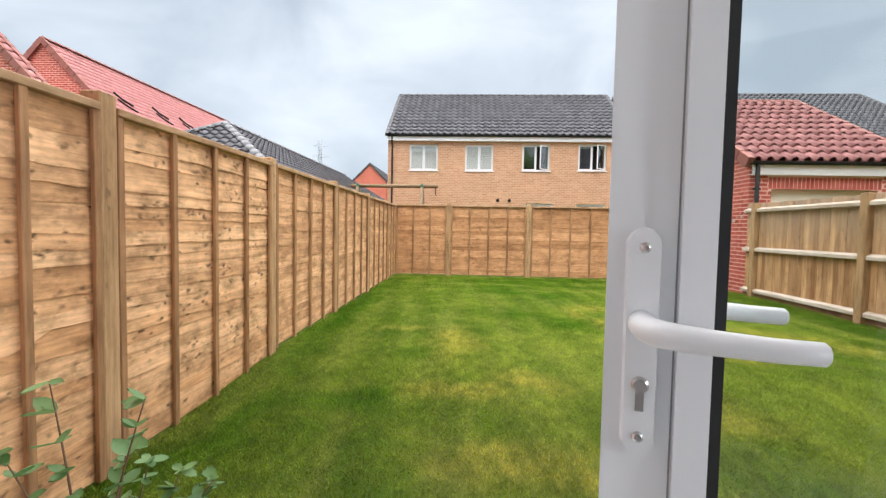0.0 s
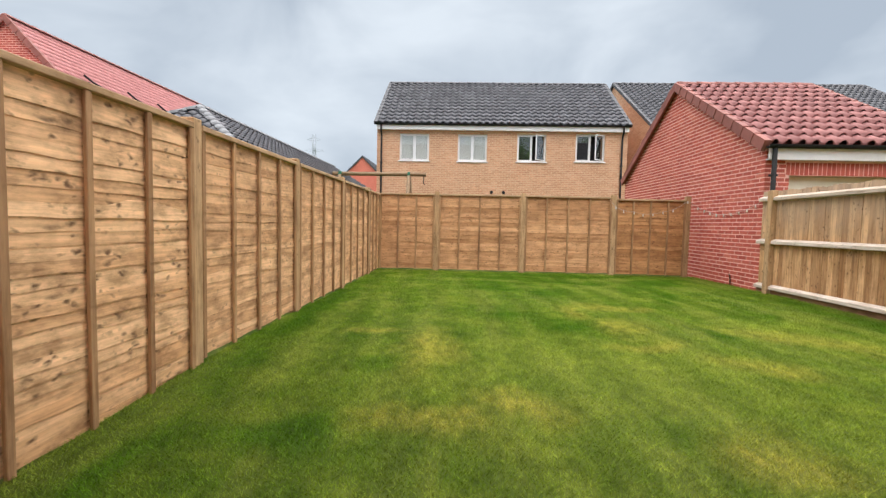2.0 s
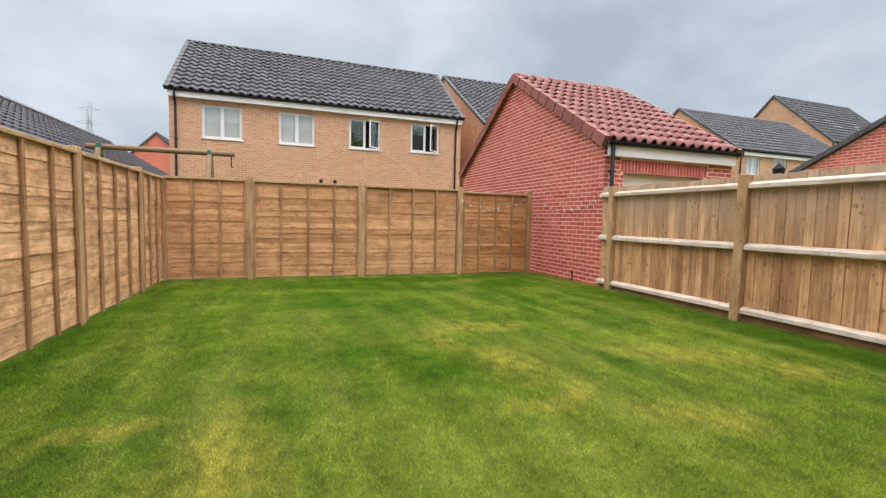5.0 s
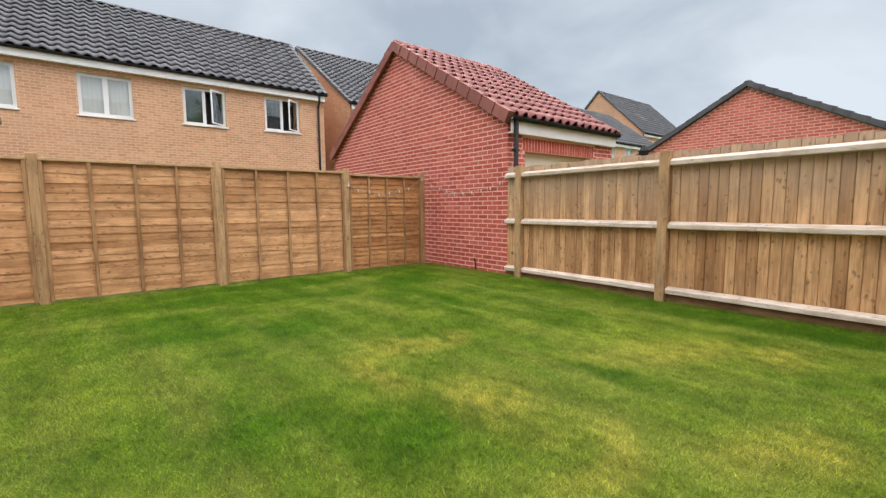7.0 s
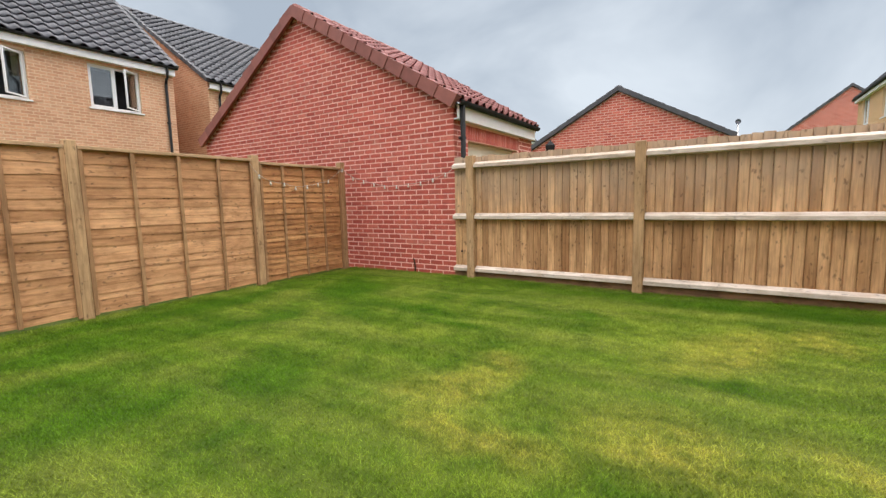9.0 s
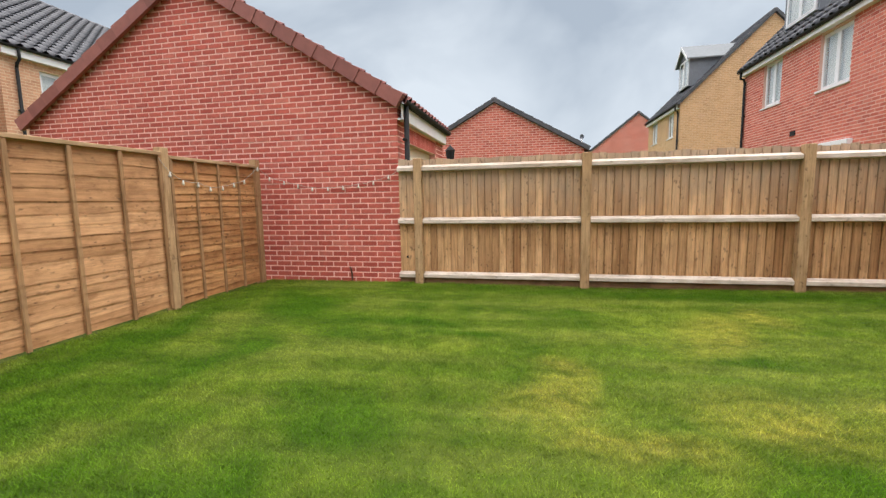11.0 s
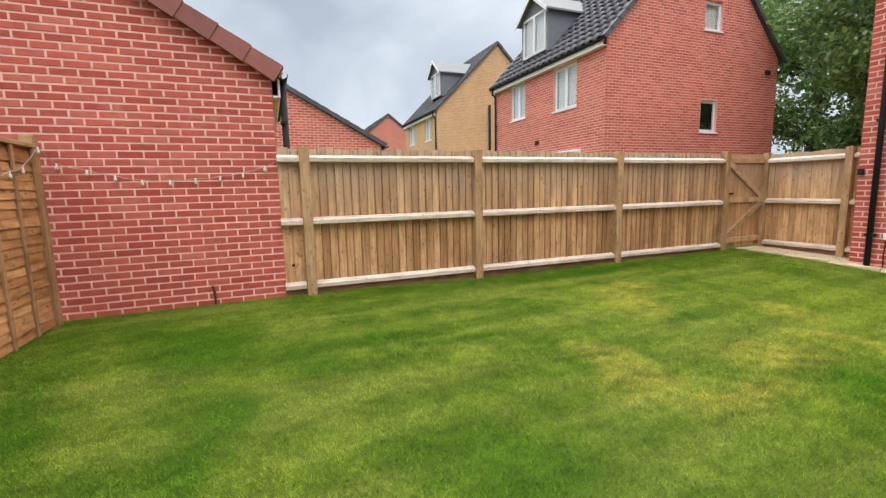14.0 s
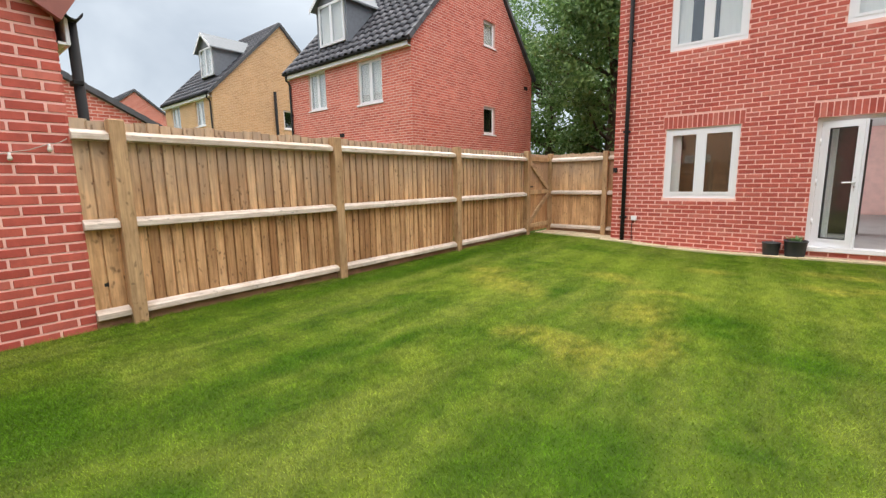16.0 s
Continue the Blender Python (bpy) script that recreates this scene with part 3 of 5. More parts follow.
def slope(name, parent, mat, o, u, s, length, run, tw=0.30, th=0.32, inside=None, singles=False, prof=PAN, label=""):
    """One roof slope with its tiles. o: its lower left corner; u: along the eaves; s: up the slope."""
    o, u, s = Vector(o), Vector(u).normalized(), Vector(s).normalized()
    n = u.cross(s).normalized()
    deck = join_vf(([o, o + u * length, o + u * length + s * run, o + s * run] + [q - n * 0.06 for q in (o, o + u * length, o + u * length + s * run, o + s * run)], list(BOX_F))) if inside is None else None
    nu, ns = max(1, round(length / tw)), max(1, round(run / th))
    tw, th = length / nu, run / ns
    if deck:
        roof = under(name, mesh_of(name, *deck, mat), parent, None, label)
    else:
        corners = [o + u * a + s * b for a, b in inside[1]]
        k = len(corners)
        v = corners + [q - n * 0.06 for q in corners]
        f = [tuple(range(k)), tuple(range(2 * k - 1, k - 1, -1))] + [(i, i + k, (i + 1) % k + k, (i + 1) % k) for i in range(k)]
        roof = under(name, mesh_of(name, v, f, mat), parent, None, label)
    vs, fs = [], []
    shared = None
    for j in range(ns):
        for i in range(nu):
            if inside and not inside[0]((i + 0.5) * tw, (j + 0.4) * th):
                continue
            at = o + u * (i * tw) + s * (j * th)
            if singles:
                if shared is None:
                    shared = mesh_of("tile", *tile_vf(Vector((0, 0, 0)), u, s, n, tw, th, prof), mat, True)
                t = new("tile", shared)
                t.parent = roof
                t.matrix_basis = Matrix.Translation(at)
            else:
                v, f = tile_vf(at, u, s, n, tw, th, prof)
                k = len(vs)
                vs += v
                fs += [tuple(q + k for q in w) for w in f]
    if vs:
        tagged(under("tiling", mesh_of("tiling", vs, fs, mat, True), roof), "overlapping interlocking roof tiles", kind="stuff")
    return roof


def ridge_line(parent, mat, a, b, r=0.11, piece=0.42, name="ridge_tile"):
    """Half-round tiles along a ridge or hip."""
    a, b = Vector(a), Vector(b)
    d = b - a
    n = max(1, round(d.length / piece))
    e = d / n
    side = e.cross(Vector((0, 0, 1))).normalized()
    up = side.cross(e).normalized()
    vs, fs = [], []
    for k in (0, 1):
        for i in range(7):
            t = math.pi * i / 6
            vs.append(e * (k * 1.03) + side * (r * math.cos(t)) + up * (r * 0.75 * math.sin(t) - 0.02 + 0.012 * (1 - k)))
    fs = [(i, i + 1, i + 8, i + 7) for i in range(6)] + [tuple(range(6, -1, -1)), tuple(range(7, 14))]
    me = mesh_of(name, vs, fs, mat, True)
    for i in range(n):
        t = new(name, me)
        t.parent = parent
        t.matrix_basis = Matrix.Translation(a + e * i)


def verge_line(parent, mat, a, b, out, piece=0.34, h=0.17, w=0.10, name="verge_tile"):
    """Stepped dry-verge pieces up the edge of a gable; out points away from the gable."""
    a, b, out = Vector(a), Vector(b), Vector(out)
    d = b - a
    n = max(1, round(d.length / piece))
    e = d / n
    up = Vector((0, 0, 1))
    up = (up - d.normalized() * up.dot(d.normalized())).normalized()
    vs = []
    for k, g in ((0.0, 0.012), (1.06, 0.0)):
        for y, z in ((0.0, 0.07 + g), (w * 0.5 + g, 0.07 + g), (w * 0.5 + g, -h + 0.07 - g), (0.0, -h + 0.07 - g)):
            vs.append(e * k + out * y + up * z)
        for y, z in ((-w * 0.9, 0.06 + g),):
            vs.append(e * k + out * y + up * z)
    fs = [(0, 1, 6, 5), (1, 2, 7, 6), (2, 3, 8, 7), (4, 0, 5, 9), (3, 2, 1, 0, 4), (5, 6, 7, 8, 9)]
    me = mesh_of(name, vs, fs, mat)
    for i in range(n):
        t = new(name, me)
        t.parent = parent
        t.matrix_basis = Matrix.Translation(a + e * i)


# ---- windows ----
def window(parent, m, x0, z0, x1, z1, name="window", lights=2, ajar=None, curtain=True, depth=0.07, sill=True, fw=0.055, label="white plastic casement window", box=True):
    """A casement window in the frame of its wall: outer frame, mullion, sashes with panes, sill, and what hangs behind it."""
    y0, y1 = depth, depth + 0.065
    bars = [box_vf(x0, y0, z0, x0 + fw, y1, z1), box_vf(x1 - fw, y0, z0, x1, y1, z1), box_vf(x0 + fw, y0, z0, x1 - fw, y1, z0 + fw), box_vf(x0 + fw, y0, z1 - fw, x1 - fw, y1, z1)]
    step = (x1 - x0) / lights
    for i in range(1, lights):
        xm = x0 + step * i
        bars.append(box_vf(xm - fw * 0.55, y0 - 0.002, z0 + fw, xm + fw * 0.55, y1, z1 - fw))
    w = part_at(name, mesh_of("frame", *join_vf(*bars), M_UPVC), parent, m, label)
    for i in range(lights):
        a, b = x0 + step * i + fw * (0.9 if i == 0 else 0.5), x0 + step * (i + 1) - fw * (0.9 if i == lights - 1 else 0.5)
        sw = fw * 0.55
        c, d = z0 + fw * 0.95, z1 - fw * 0.95
        sash = join_vf(box_vf(0, -0.012, c, sw, 0.03, d), box_vf(b - a - sw, -0.012, c, b - a, 0.03, d), box_vf(sw, -0.012, c, b - a - sw, 0.03, c + sw), box_vf(sw, -0.012, d - sw, b - a - sw, 0.03, d))
        mm = pose(a, y0 + 0.005, 0)
        if ajar == i:
            mm = pose(b, y0 - 0.02, 0, 0, 0, 38) @ pose(-(b - a), 0, 0)
        s = under("sash", mesh_of("sash", *sash, M_UPVC), w, mm)
        g = under("pane", mesh_of("pane", *box_vf(sw, 0.006, c + sw, b - a - sw, 0.012, d - sw), M_GLASS), s)
        g.visible_shadow = False
    if sill:
        under("sill", bevelled("sill", box_vf(x0 - 0.05, -0.035, z0 - 0.045, x1 + 0.05, y0 + 0.01, z0 - 0.002), M_UPVC, 0.006), w)
    if curtain:
        # a gathered blind or curtain behind the glass; the room's dark is a painted box
        parts = curtain if isinstance(curtain, (list, tuple)) else ((x0 + fw, x1 - fw),)
        for a, b in parts:
            n = max(8, int((b - a) / 0.03))
            vs = [(a + (b - a) * i / n, y1 + 0.014 + 0.008 * math.sin(i * 1.9), z) for i in range(n + 1) for z in (z0 + 0.02, z1 - 0.01)]
            under("curtain", mesh_of("curtain", vs, [(2 * i, 2 * i + 2, 2 * i + 3, 2 * i + 1) for i in range(n)], M_CURTAIN, True), w)
    # near-black box: the darkness of an unlit room put into its colour
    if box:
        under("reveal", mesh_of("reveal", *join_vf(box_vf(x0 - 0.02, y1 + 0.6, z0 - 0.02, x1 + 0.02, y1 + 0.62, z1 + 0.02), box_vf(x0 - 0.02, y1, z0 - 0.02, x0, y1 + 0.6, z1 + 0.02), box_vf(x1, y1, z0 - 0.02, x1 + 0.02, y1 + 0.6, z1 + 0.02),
                                              box_vf(x0, y1, z0 - 0.02, x1, y1 + 0.6, z0), box_vf(x0, y1, z1, x1, y1 + 0.6, z1 + 0.02)), M_ROOMDARK), w, None, "box behind the glass, the unlit room's darkness painted as its colour")
    return w


def downpipe(parent, x, y, z0, z1, r=0.036, name="downpipe"):
    p = tube(name, parent, M_BLACK, [(x, y, z1), (x, y, z0)], r, 10)
    k = z0 + 0.5
    while k < z1 - 0.2:
        under("bracket", bevelled("bracket", box_vf(x - r - 0.022, y - r * 0.6, k, x + r + 0.022, y + r + 0.01, k + 0.035), M_BLACK, 0.004), p)
        k += 1.6
    return p


def gutter(parent, x0, x1, y, z, r=0.06):
    vs, fs = [], []
    for x in (x0, x1):
        for i in range(9):
            t = math.pi + math.pi * i / 8
            vs.append((x, y + r * math.cos(t), z + r * math.sin(t)))
        for i in range(9):
            t = 2 * math.pi - math.pi * i / 8
            vs.append((x, y + (r - 0.008) * math.cos(t), z + (r - 0.008) * math.sin(t)))
    fs = [(i, (i + 1) % 18, 18 + (i + 1) % 18, 18 + i) for i in range(18)] + [tuple(range(17, -1, -1)), tuple(range(18, 36))]
    return under("gutter", mesh_of("gutter", vs, fs, M_BLACK), parent)


def house(name, m, label, W, D, eave, ridge, brick, mortar, tile, verge, front=(), front_single=None, front_soldiers=(), front_doors=(), left=(), right=(), bricks=("front", "left"), pipes=(),
          over=0.14, tiles=True, dormer=None, fascia=0.2, singles=False, left_single=None, category="house", th=0.32, tw=0.3, base=-0.15, straight=False, prof=PAN):
    """A house with its ridge along x and its front towards -y, standing at the front left corner."""
    h = thing(name, m, label, category)
    flat = lambda x: eave
    roofline = lambda x: eave + (ridge - eave) * (1 - abs(x - D / 2) / (D / 2))
    holes = [w[:4] for w in front] + list(front_doors)
    brick_wall("wall", h, m, W, flat, brick, mortar, holes=holes, soldiers=front_soldiers, bricks="front" in bricks, single=front_single, base=base)
    ml = m @ pose(0, D, 0, 0, 0, -90)
    brick_wall("wall", h, ml, D, roofline, brick, mortar, holes=[w[:4] for w in left], cuts=(D / 2,), bricks="left" in bricks, single=left_single, base=base)
    mr = m @ pose(W, 0, 0, 0, 0, 90)
    brick_wall("wall", h, mr, D, roofline, brick, mortar, holes=[w[:4] for w in right], cuts=(D / 2,), bricks="right" in bricks, base=base)
    brick_wall("wall", h, m @ pose(W, D, 0, 0, 0, 180), W, flat, brick, mortar, bricks=False, base=base)
    for wl_, mm in ((front, m), (left, ml), (right, mr)):
        for w in wl_:
            window(h, mm, *w[:4], **(w[4] if len(w) > 4 else {}))
    rise, half = ridge - eave, D / 2
    s = Vector((0, half, rise)).normalized()
    run = math.hypot(half, rise) * (1 + over / half)
    ox = 0.05
    oz = eave - rise * over / half + 0.06
    slope("roof", h, tile, (-ox, -over, oz), (1, 0, 0), s, W + 2 * ox, run, tw, th, singles=singles, prof=prof)
    slope("roof", h, tile, (W + ox, D + over, oz), (-1, 0, 0), (0, -half, rise), W + 2 * ox, run, tw, th) if tiles else None
    top = ridge + 0.06
    ridge_line(h, verge if verge is M_VERGE else tile, (-ox, half, top + 0.03), (W + ox, half, top + 0.03))
    for x, out in ((-ox, (-1, 0, 0)), (W + ox, (1, 0, 0))):
        vh = 0.17 if verge is M_VERGE else 0.11
        verge_line(h, verge, (x, -over, oz), (x, half, top), out, h=vh)
        verge_line(h, verge, (x, D + over, oz), (x, half, top), out, h=vh)
    if fascia:
        bbox("fascia", h, M_WHITE, 0.0, -over + 0.0, oz - 0.04 - fascia, W, -over + 0.025, oz - 0.012, 0.004)
        bbox("soffit", h, M_WHITE, 0.0, -over + 0.027, oz - 0.04 - fascia, W, -0.006, oz - 0.02 - fascia, 0.0)
    gutter(h, -0.05, W + 0.05, -over - 0.03, oz + 0.0)
    for x in () if straight else pipes:
        downpipe(h, x, -0.05, base, eave - fascia - 0.3)
        tube("swan_neck", h, M_BLACK, [(x, -over - 0.035, oz - 0.05), (x, -over - 0.035, oz - 0.1 - fascia), (x, -0.08, eave - fascia - 0.22), (x, -0.05, eave - fascia - 0.34)], 0.034)
    for x in pipes if straight else ():
        downpipe(h, x, -over - 0.03, base, oz - 0.04)
    if dormer:
        x0, x1, z0, z1, apex, yf = dormer
        yb = half
        d = under("dormer", mesh_of("dormer", *join_vf(box_vf(x0, yf + 0.02, z0, x0 + 0.08, yb, z1), box_vf(x1 - 0.08, yf + 0.02, z0, x1, yb, z1),
                                                         ([(x0, yf + 0.02, z1), (x1, yf + 0.02, z1), ((x0 + x1) / 2, yf + 0.02, apex), (x0, yf + 0.12, z1), (x1, yf + 0.12, z1), ((x0 + x1) / 2, yf + 0.12, apex)], [(0, 1, 2), (5, 4, 3), (0, 3, 4, 1), (1, 4, 5, 2), (2, 5, 3, 0)])), M_LEAD), h, None, "lead-grey clad dormer")
        window(d, m @ pose(0, yf, 0), x0 + 0.12, z0 + 0.05, x1 - 0.12, z1 - 0.02, depth=0.0, sill=False)
        mid = (x0 + x1) / 2
        for a, b in ((x0 - 0.14, mid), (x1 + 0.14, mid)):
            za = z1 - (apex - z1) * 0.14 / (mid - x0)
            v = [(a, yf - 0.15, za + 0.02), (b, yf - 0.15, apex + 0.04), (b, yb + 0.4, apex + 0.04), (a, yb + 0.2, za + 0.02)]
            v += [(x, y, z - 0.06) for x, y, z in v]
            under("dormer_roof", mesh_of("dormer_roof", v, list(BOX_F), M_PALELEAD), d, None, "pale lead-grey roof")
            v = [(a, yf - 0.165, za + 0.02), (b, yf - 0.165, apex + 0.04), (b, yf - 0.165, apex - 0.1), (a, yf - 0.165, za - 0.12)]
            v += [(x, y + 0.013, z) for x, y, z in v]
            under("bargeboard", mesh_of("bargeboard", v, list(BOX_F), M_WHITE), d)
    return h


# ---- ground ----
gx = np.unique(np.round(np.concatenate([np.linspace(-900, -60, 8), np.linspace(-60, -2, 12), np.linspace(-1.5, 6.5, 65), np.linspace(8, 60, 12), np.linspace(60, 900, 8)]), 3))
gy = np.unique(np.round(np.concatenate([np.linspace(-900, -60, 8), np.linspace(-60, 0, 12), np.linspace(0.5, 11.5, 89), np.linspace(13, 60, 12), np.linspace(60, 900, 8)]), 3))
GX, GY = np.meshgrid(gx, gy)
GZ = gz(GX, GY) * ((GX > -3) & (GX < 8) & (GY > -2) & (GY < 13))
nx = len(gx)
ground = new("ground", mesh_of("ground", np.stack([GX.ravel(), GY.ravel(), GZ.ravel()], 1).tolist(),
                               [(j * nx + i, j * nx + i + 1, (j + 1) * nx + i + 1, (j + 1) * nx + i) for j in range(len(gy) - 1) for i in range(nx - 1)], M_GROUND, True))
tagged(ground, "green and yellowing mown lawn ground", "ground", kind="structure")

# ---- the house behind the walker ----
HY = 1.03
HOUSE_W = 10.45
own_m = pose(-6.0, HY, 0, 0, 0, 180) @ pose(-HOUSE_W, 0, 0)


def hx(x):
    """An x of the plan in the frame of the house's garden wall."""
    return 4.45 - x


own = thing("house", own_m, "two-storey red brick house with white plastic windows and double garden doors", "house")
DOOR = (hx(1.49), 0.03, hx(-0.03), 2.0)
WIN_A = (hx(3.55), 0.79, hx(2.44), 2.0)
WIN_B = (hx(3.57), 3.31, hx(2.45), 4.45)
WIN_C = (hx(1.29), 3.27, hx(0.15), 4.45)
own_wall = brick_wall("wall", own, own_m, HOUSE_W, lambda x: 5.2, M_REDBRICK, M_MORTAR, thick=0.28, holes=(DOOR, WIN_A, WIN_B, WIN_C),
                      soldiers=((hx(3.6), 2.0, hx(2.39), 2.22), (hx(1.55), 2.0, hx(-0.09), 2.22)), single=lambda x, z: 0.9 < x < 3.1 and 0.3 < z < 3.0, base=-0.3)
# the hole in this unseen side wall is added for the fill lamp
brick_wall("wall", own, own_m @ pose(0, 8, 0, 0, 0, -90), 8.0, lambda x: 5.2 + 0.8 * (4 - abs(x - 4)), M_REDBRICK, M_MORTAR, holes=((3.97, 0.8, 5.97, 2.1),), cuts=(4,), base=-0.3)
brick_wall("wall", own, own_m @ pose(HOUSE_W, 0, 0, 0, 0, 90), 8.0, lambda x: 5.2 + 0.8 * (4 - abs(x - 4)), M_REDBRICK, M_MORTAR, cuts=(4,), bricks=False, base=-0.3)
brick_wall("wall", own, own_m @ pose(HOUSE_W, 8, 0, 0, 0, 180), HOUSE_W, lambda x: 5.2, M_REDBRICK, M_MORTAR, bricks=False, base=-0.3)
window(own, own_m @ pose(HOUSE_W, 8, 0, 0, 0, 180), 6.2, 0.8, 8.8, 2.15, lights=3, curtain=None, box=False)
s_own = math.hypot(4, 3.2)
slope("roof", own, M_GREYTILE, (-0.05, -0.28, 5.04), (1, 0, 0), (0, 4, 3.2), HOUSE_W + 0.1, s_own * 1.07)
slope("roof", own, M_GREYTILE, (HOUSE_W + 0.05, 8.28, 5.04), (-1, 0, 0), (0, -4, 3.2), HOUSE_W + 0.1, s_own * 1.07)
bbox("fascia", own, M_WHITE, 0, -0.1, 4.95, HOUSE_W, -0.004, 5.2)
gutter(own, 0, HOUSE_W, -0.31, 5.04)
window(own, own_m, *WIN_A, depth=0.03, fw=0.075, sill=False, label="white plastic casement window with a dark-painted box for its room", curtain=((WIN_A[0] + 0.06, WIN_A[0] + 0.24),))
window(own, own_m, *WIN_B, depth=0.03, fw=0.075, sill=False, curtain=((WIN_B[0] + 0.06, WIN_B[0] + 0.3), (WIN_B[2] - 0.42, WIN_B[2] - 0.08)))
window(own, own_m, *WIN_C, depth=0.03, fw=0.075, sill=False, curtain=((WIN_C[0] + 0.1, WIN_C[2] - 0.1),))
downpipe(own, hx(4.22), -0.045, -0.1, 4.95)
bbox("socket_box", own, M_WHITE, hx(4.07), -0.06, 0.36, hx(3.97), -0.001, 0.45, 0.008, label="small white outdoor socket box")
tube("socket_cable", own, M_BLACK, [(hx(4.05), -0.012, 0.36), (hx(4.06), -0.014, 0.15), (hx(4.05), -0.012, -0.08)], 0.008, 6)
bbox("outdoor_sensor", own, M_BLACK, hx(4.44), -0.05, 1.27, hx(4.37), -0.001, 1.36, 0.008)

# the garden doors: frame, one leaf ajar, the other way clear
door = thing("door_1", own_m, "white plastic glazed garden door standing ajar in its frame", "door", kind="structure")
fd = 0.09
bbox("door_frame", door, M_UPVC, DOOR[0], fd, DOOR[1], DOOR[0] + 0.06, fd + 0.075, DOOR[3])
bbox("door_frame", door, M_UPVC, DOOR[2] - 0.06, fd, DOOR[1], DOOR[2], fd + 0.075, DOOR[3])
bbox("door_frame", door, M_UPVC, DOOR[0] + 0.06, fd, DOOR[3] - 0.06, DOOR[2] - 0.06, fd + 0.075, DOOR[3])
bbox("door_sill", door, M_UPVC, DOOR[0], -0.05, DOOR[1] - 0.03, DOOR[2], fd + 0.09, DOOR[1] + 0.035, label="white threshold sill")
LX0, LX1, LZ0, LZ1 = DOOR[0] + 0.062, DOOR[0] + 0.570, DOOR[1] + 0.04, DOOR[3] - 0.062
LY0, LY1, ST = 0.10, 0.163, 0.092
leaf = new("leaf", mesh_of("leaf", *join_vf(box_vf(LX0, LY0, LZ0, LX0 + ST, LY1, LZ1), box_vf(LX1 - ST, LY0, LZ0, LX1 - 0.026, LY1, LZ1), box_vf(LX1 - 0.026, LY1 - 0.02, LZ0, LX1, LY1, LZ1), box_vf(LX0 + ST, LY0, LZ0, LX1 - ST, LY1, LZ0 + 0.12), box_vf(LX0 + ST, LY0, LZ1 - ST, LX1 - ST, LY1, LZ1)), M_UPVC))
leaf.parent = door
# it stands a little open, turned outwards on its hinges
leaf.matrix_basis = pose(LX0, LY0, 0, 0, 0, -17) @ pose(-LX0, -LY0, 0)
GL = (LX0 + ST, LZ0 + 0.12, LX1 - ST, LZ1 - ST)
# a stepped glazing bead and its rubber, inside and out
for y, d in ((LY1, 0.012), (LY0 - 0.012, 0.012)):
    for w, k in ((0.026, 0.0), (0.015, 0.006)):
        a = y if y >= LY1 else y + k
        bb = y + d - (k if y >= LY1 else 0)
        under("glazing_bead", mesh_of("glazing_bead", *join_vf(box_vf(GL[0] - w, a, GL[1] - w, GL[0] + 0.004, bb, GL[3] + w), box_vf(GL[2] - 0.004, a, GL[1] - w, GL[2] + w, bb, GL[3] + w),
                                                            box_vf(GL[0] + 0.004, a, GL[1] - w, GL[2] - 0.004, bb, GL[1] + 0.004), box_vf(GL[0] + 0.004, a, GL[3] - 0.004, GL[2] - 0.004, bb, GL[3] + w)), M_UPVC), leaf)
SW = 0.0275
under("seam", mesh_of("seam", *join_vf(*[box_vf(x - 0.0008, LY1 - 0.002, GL[1] - SW, x + 0.0008, LY1 + 0.0006, GL[3] + SW) for x in (GL[0] - SW, GL[2] + SW)]), M_SEAM), leaf, None, "grey seam beside the glazing bead")
under("gasket", mesh_of("gasket", *join_vf(box_vf(GL[0] + 0.004, LY0 + 0.004, GL[1] + 0.004, GL[0] + 0.016, LY1 + 0.002, GL[3] - 0.004), box_vf(GL[2] - 0.016, LY0 + 0.004, GL[1] + 0.004, GL[2] - 0.004, LY1 + 0.002, GL[3] - 0.004),
                                    box_vf(GL[0] + 0.016, LY0 + 0.004, GL[1] + 0.004, GL[2] - 0.016, LY1 + 0.002, GL[1] + 0.016), box_vf(GL[0] + 0.016, LY0 + 0.004, GL[3] - 0.016, GL[2] - 0.016, LY1 + 0.002, GL[3] - 0.004)), M_GASKET), leaf, None, "black rubber glazing seal")
gp = under("pane", mesh_of("pane", *box_vf(GL[0] + 0.014, LY0 + 0.02, GL[1] + 0.014, GL[2] - 0.014, LY0 + 0.043, GL[3] - 0.014), M_DOORGLASS), leaf)
gp.visible_shadow = False
for z in (0.45, 1.05, 1.65):
    h = under("hinge", mesh_of("hinge", *tube_vf([(DOOR[0] + 0.061, LY0 - 0.008, z - 0.05), (DOOR[0] + 0.061, LY0 - 0.008, z + 0.05)], 0.012, 10), M_UPVC, True), leaf)
HZ = 1.045
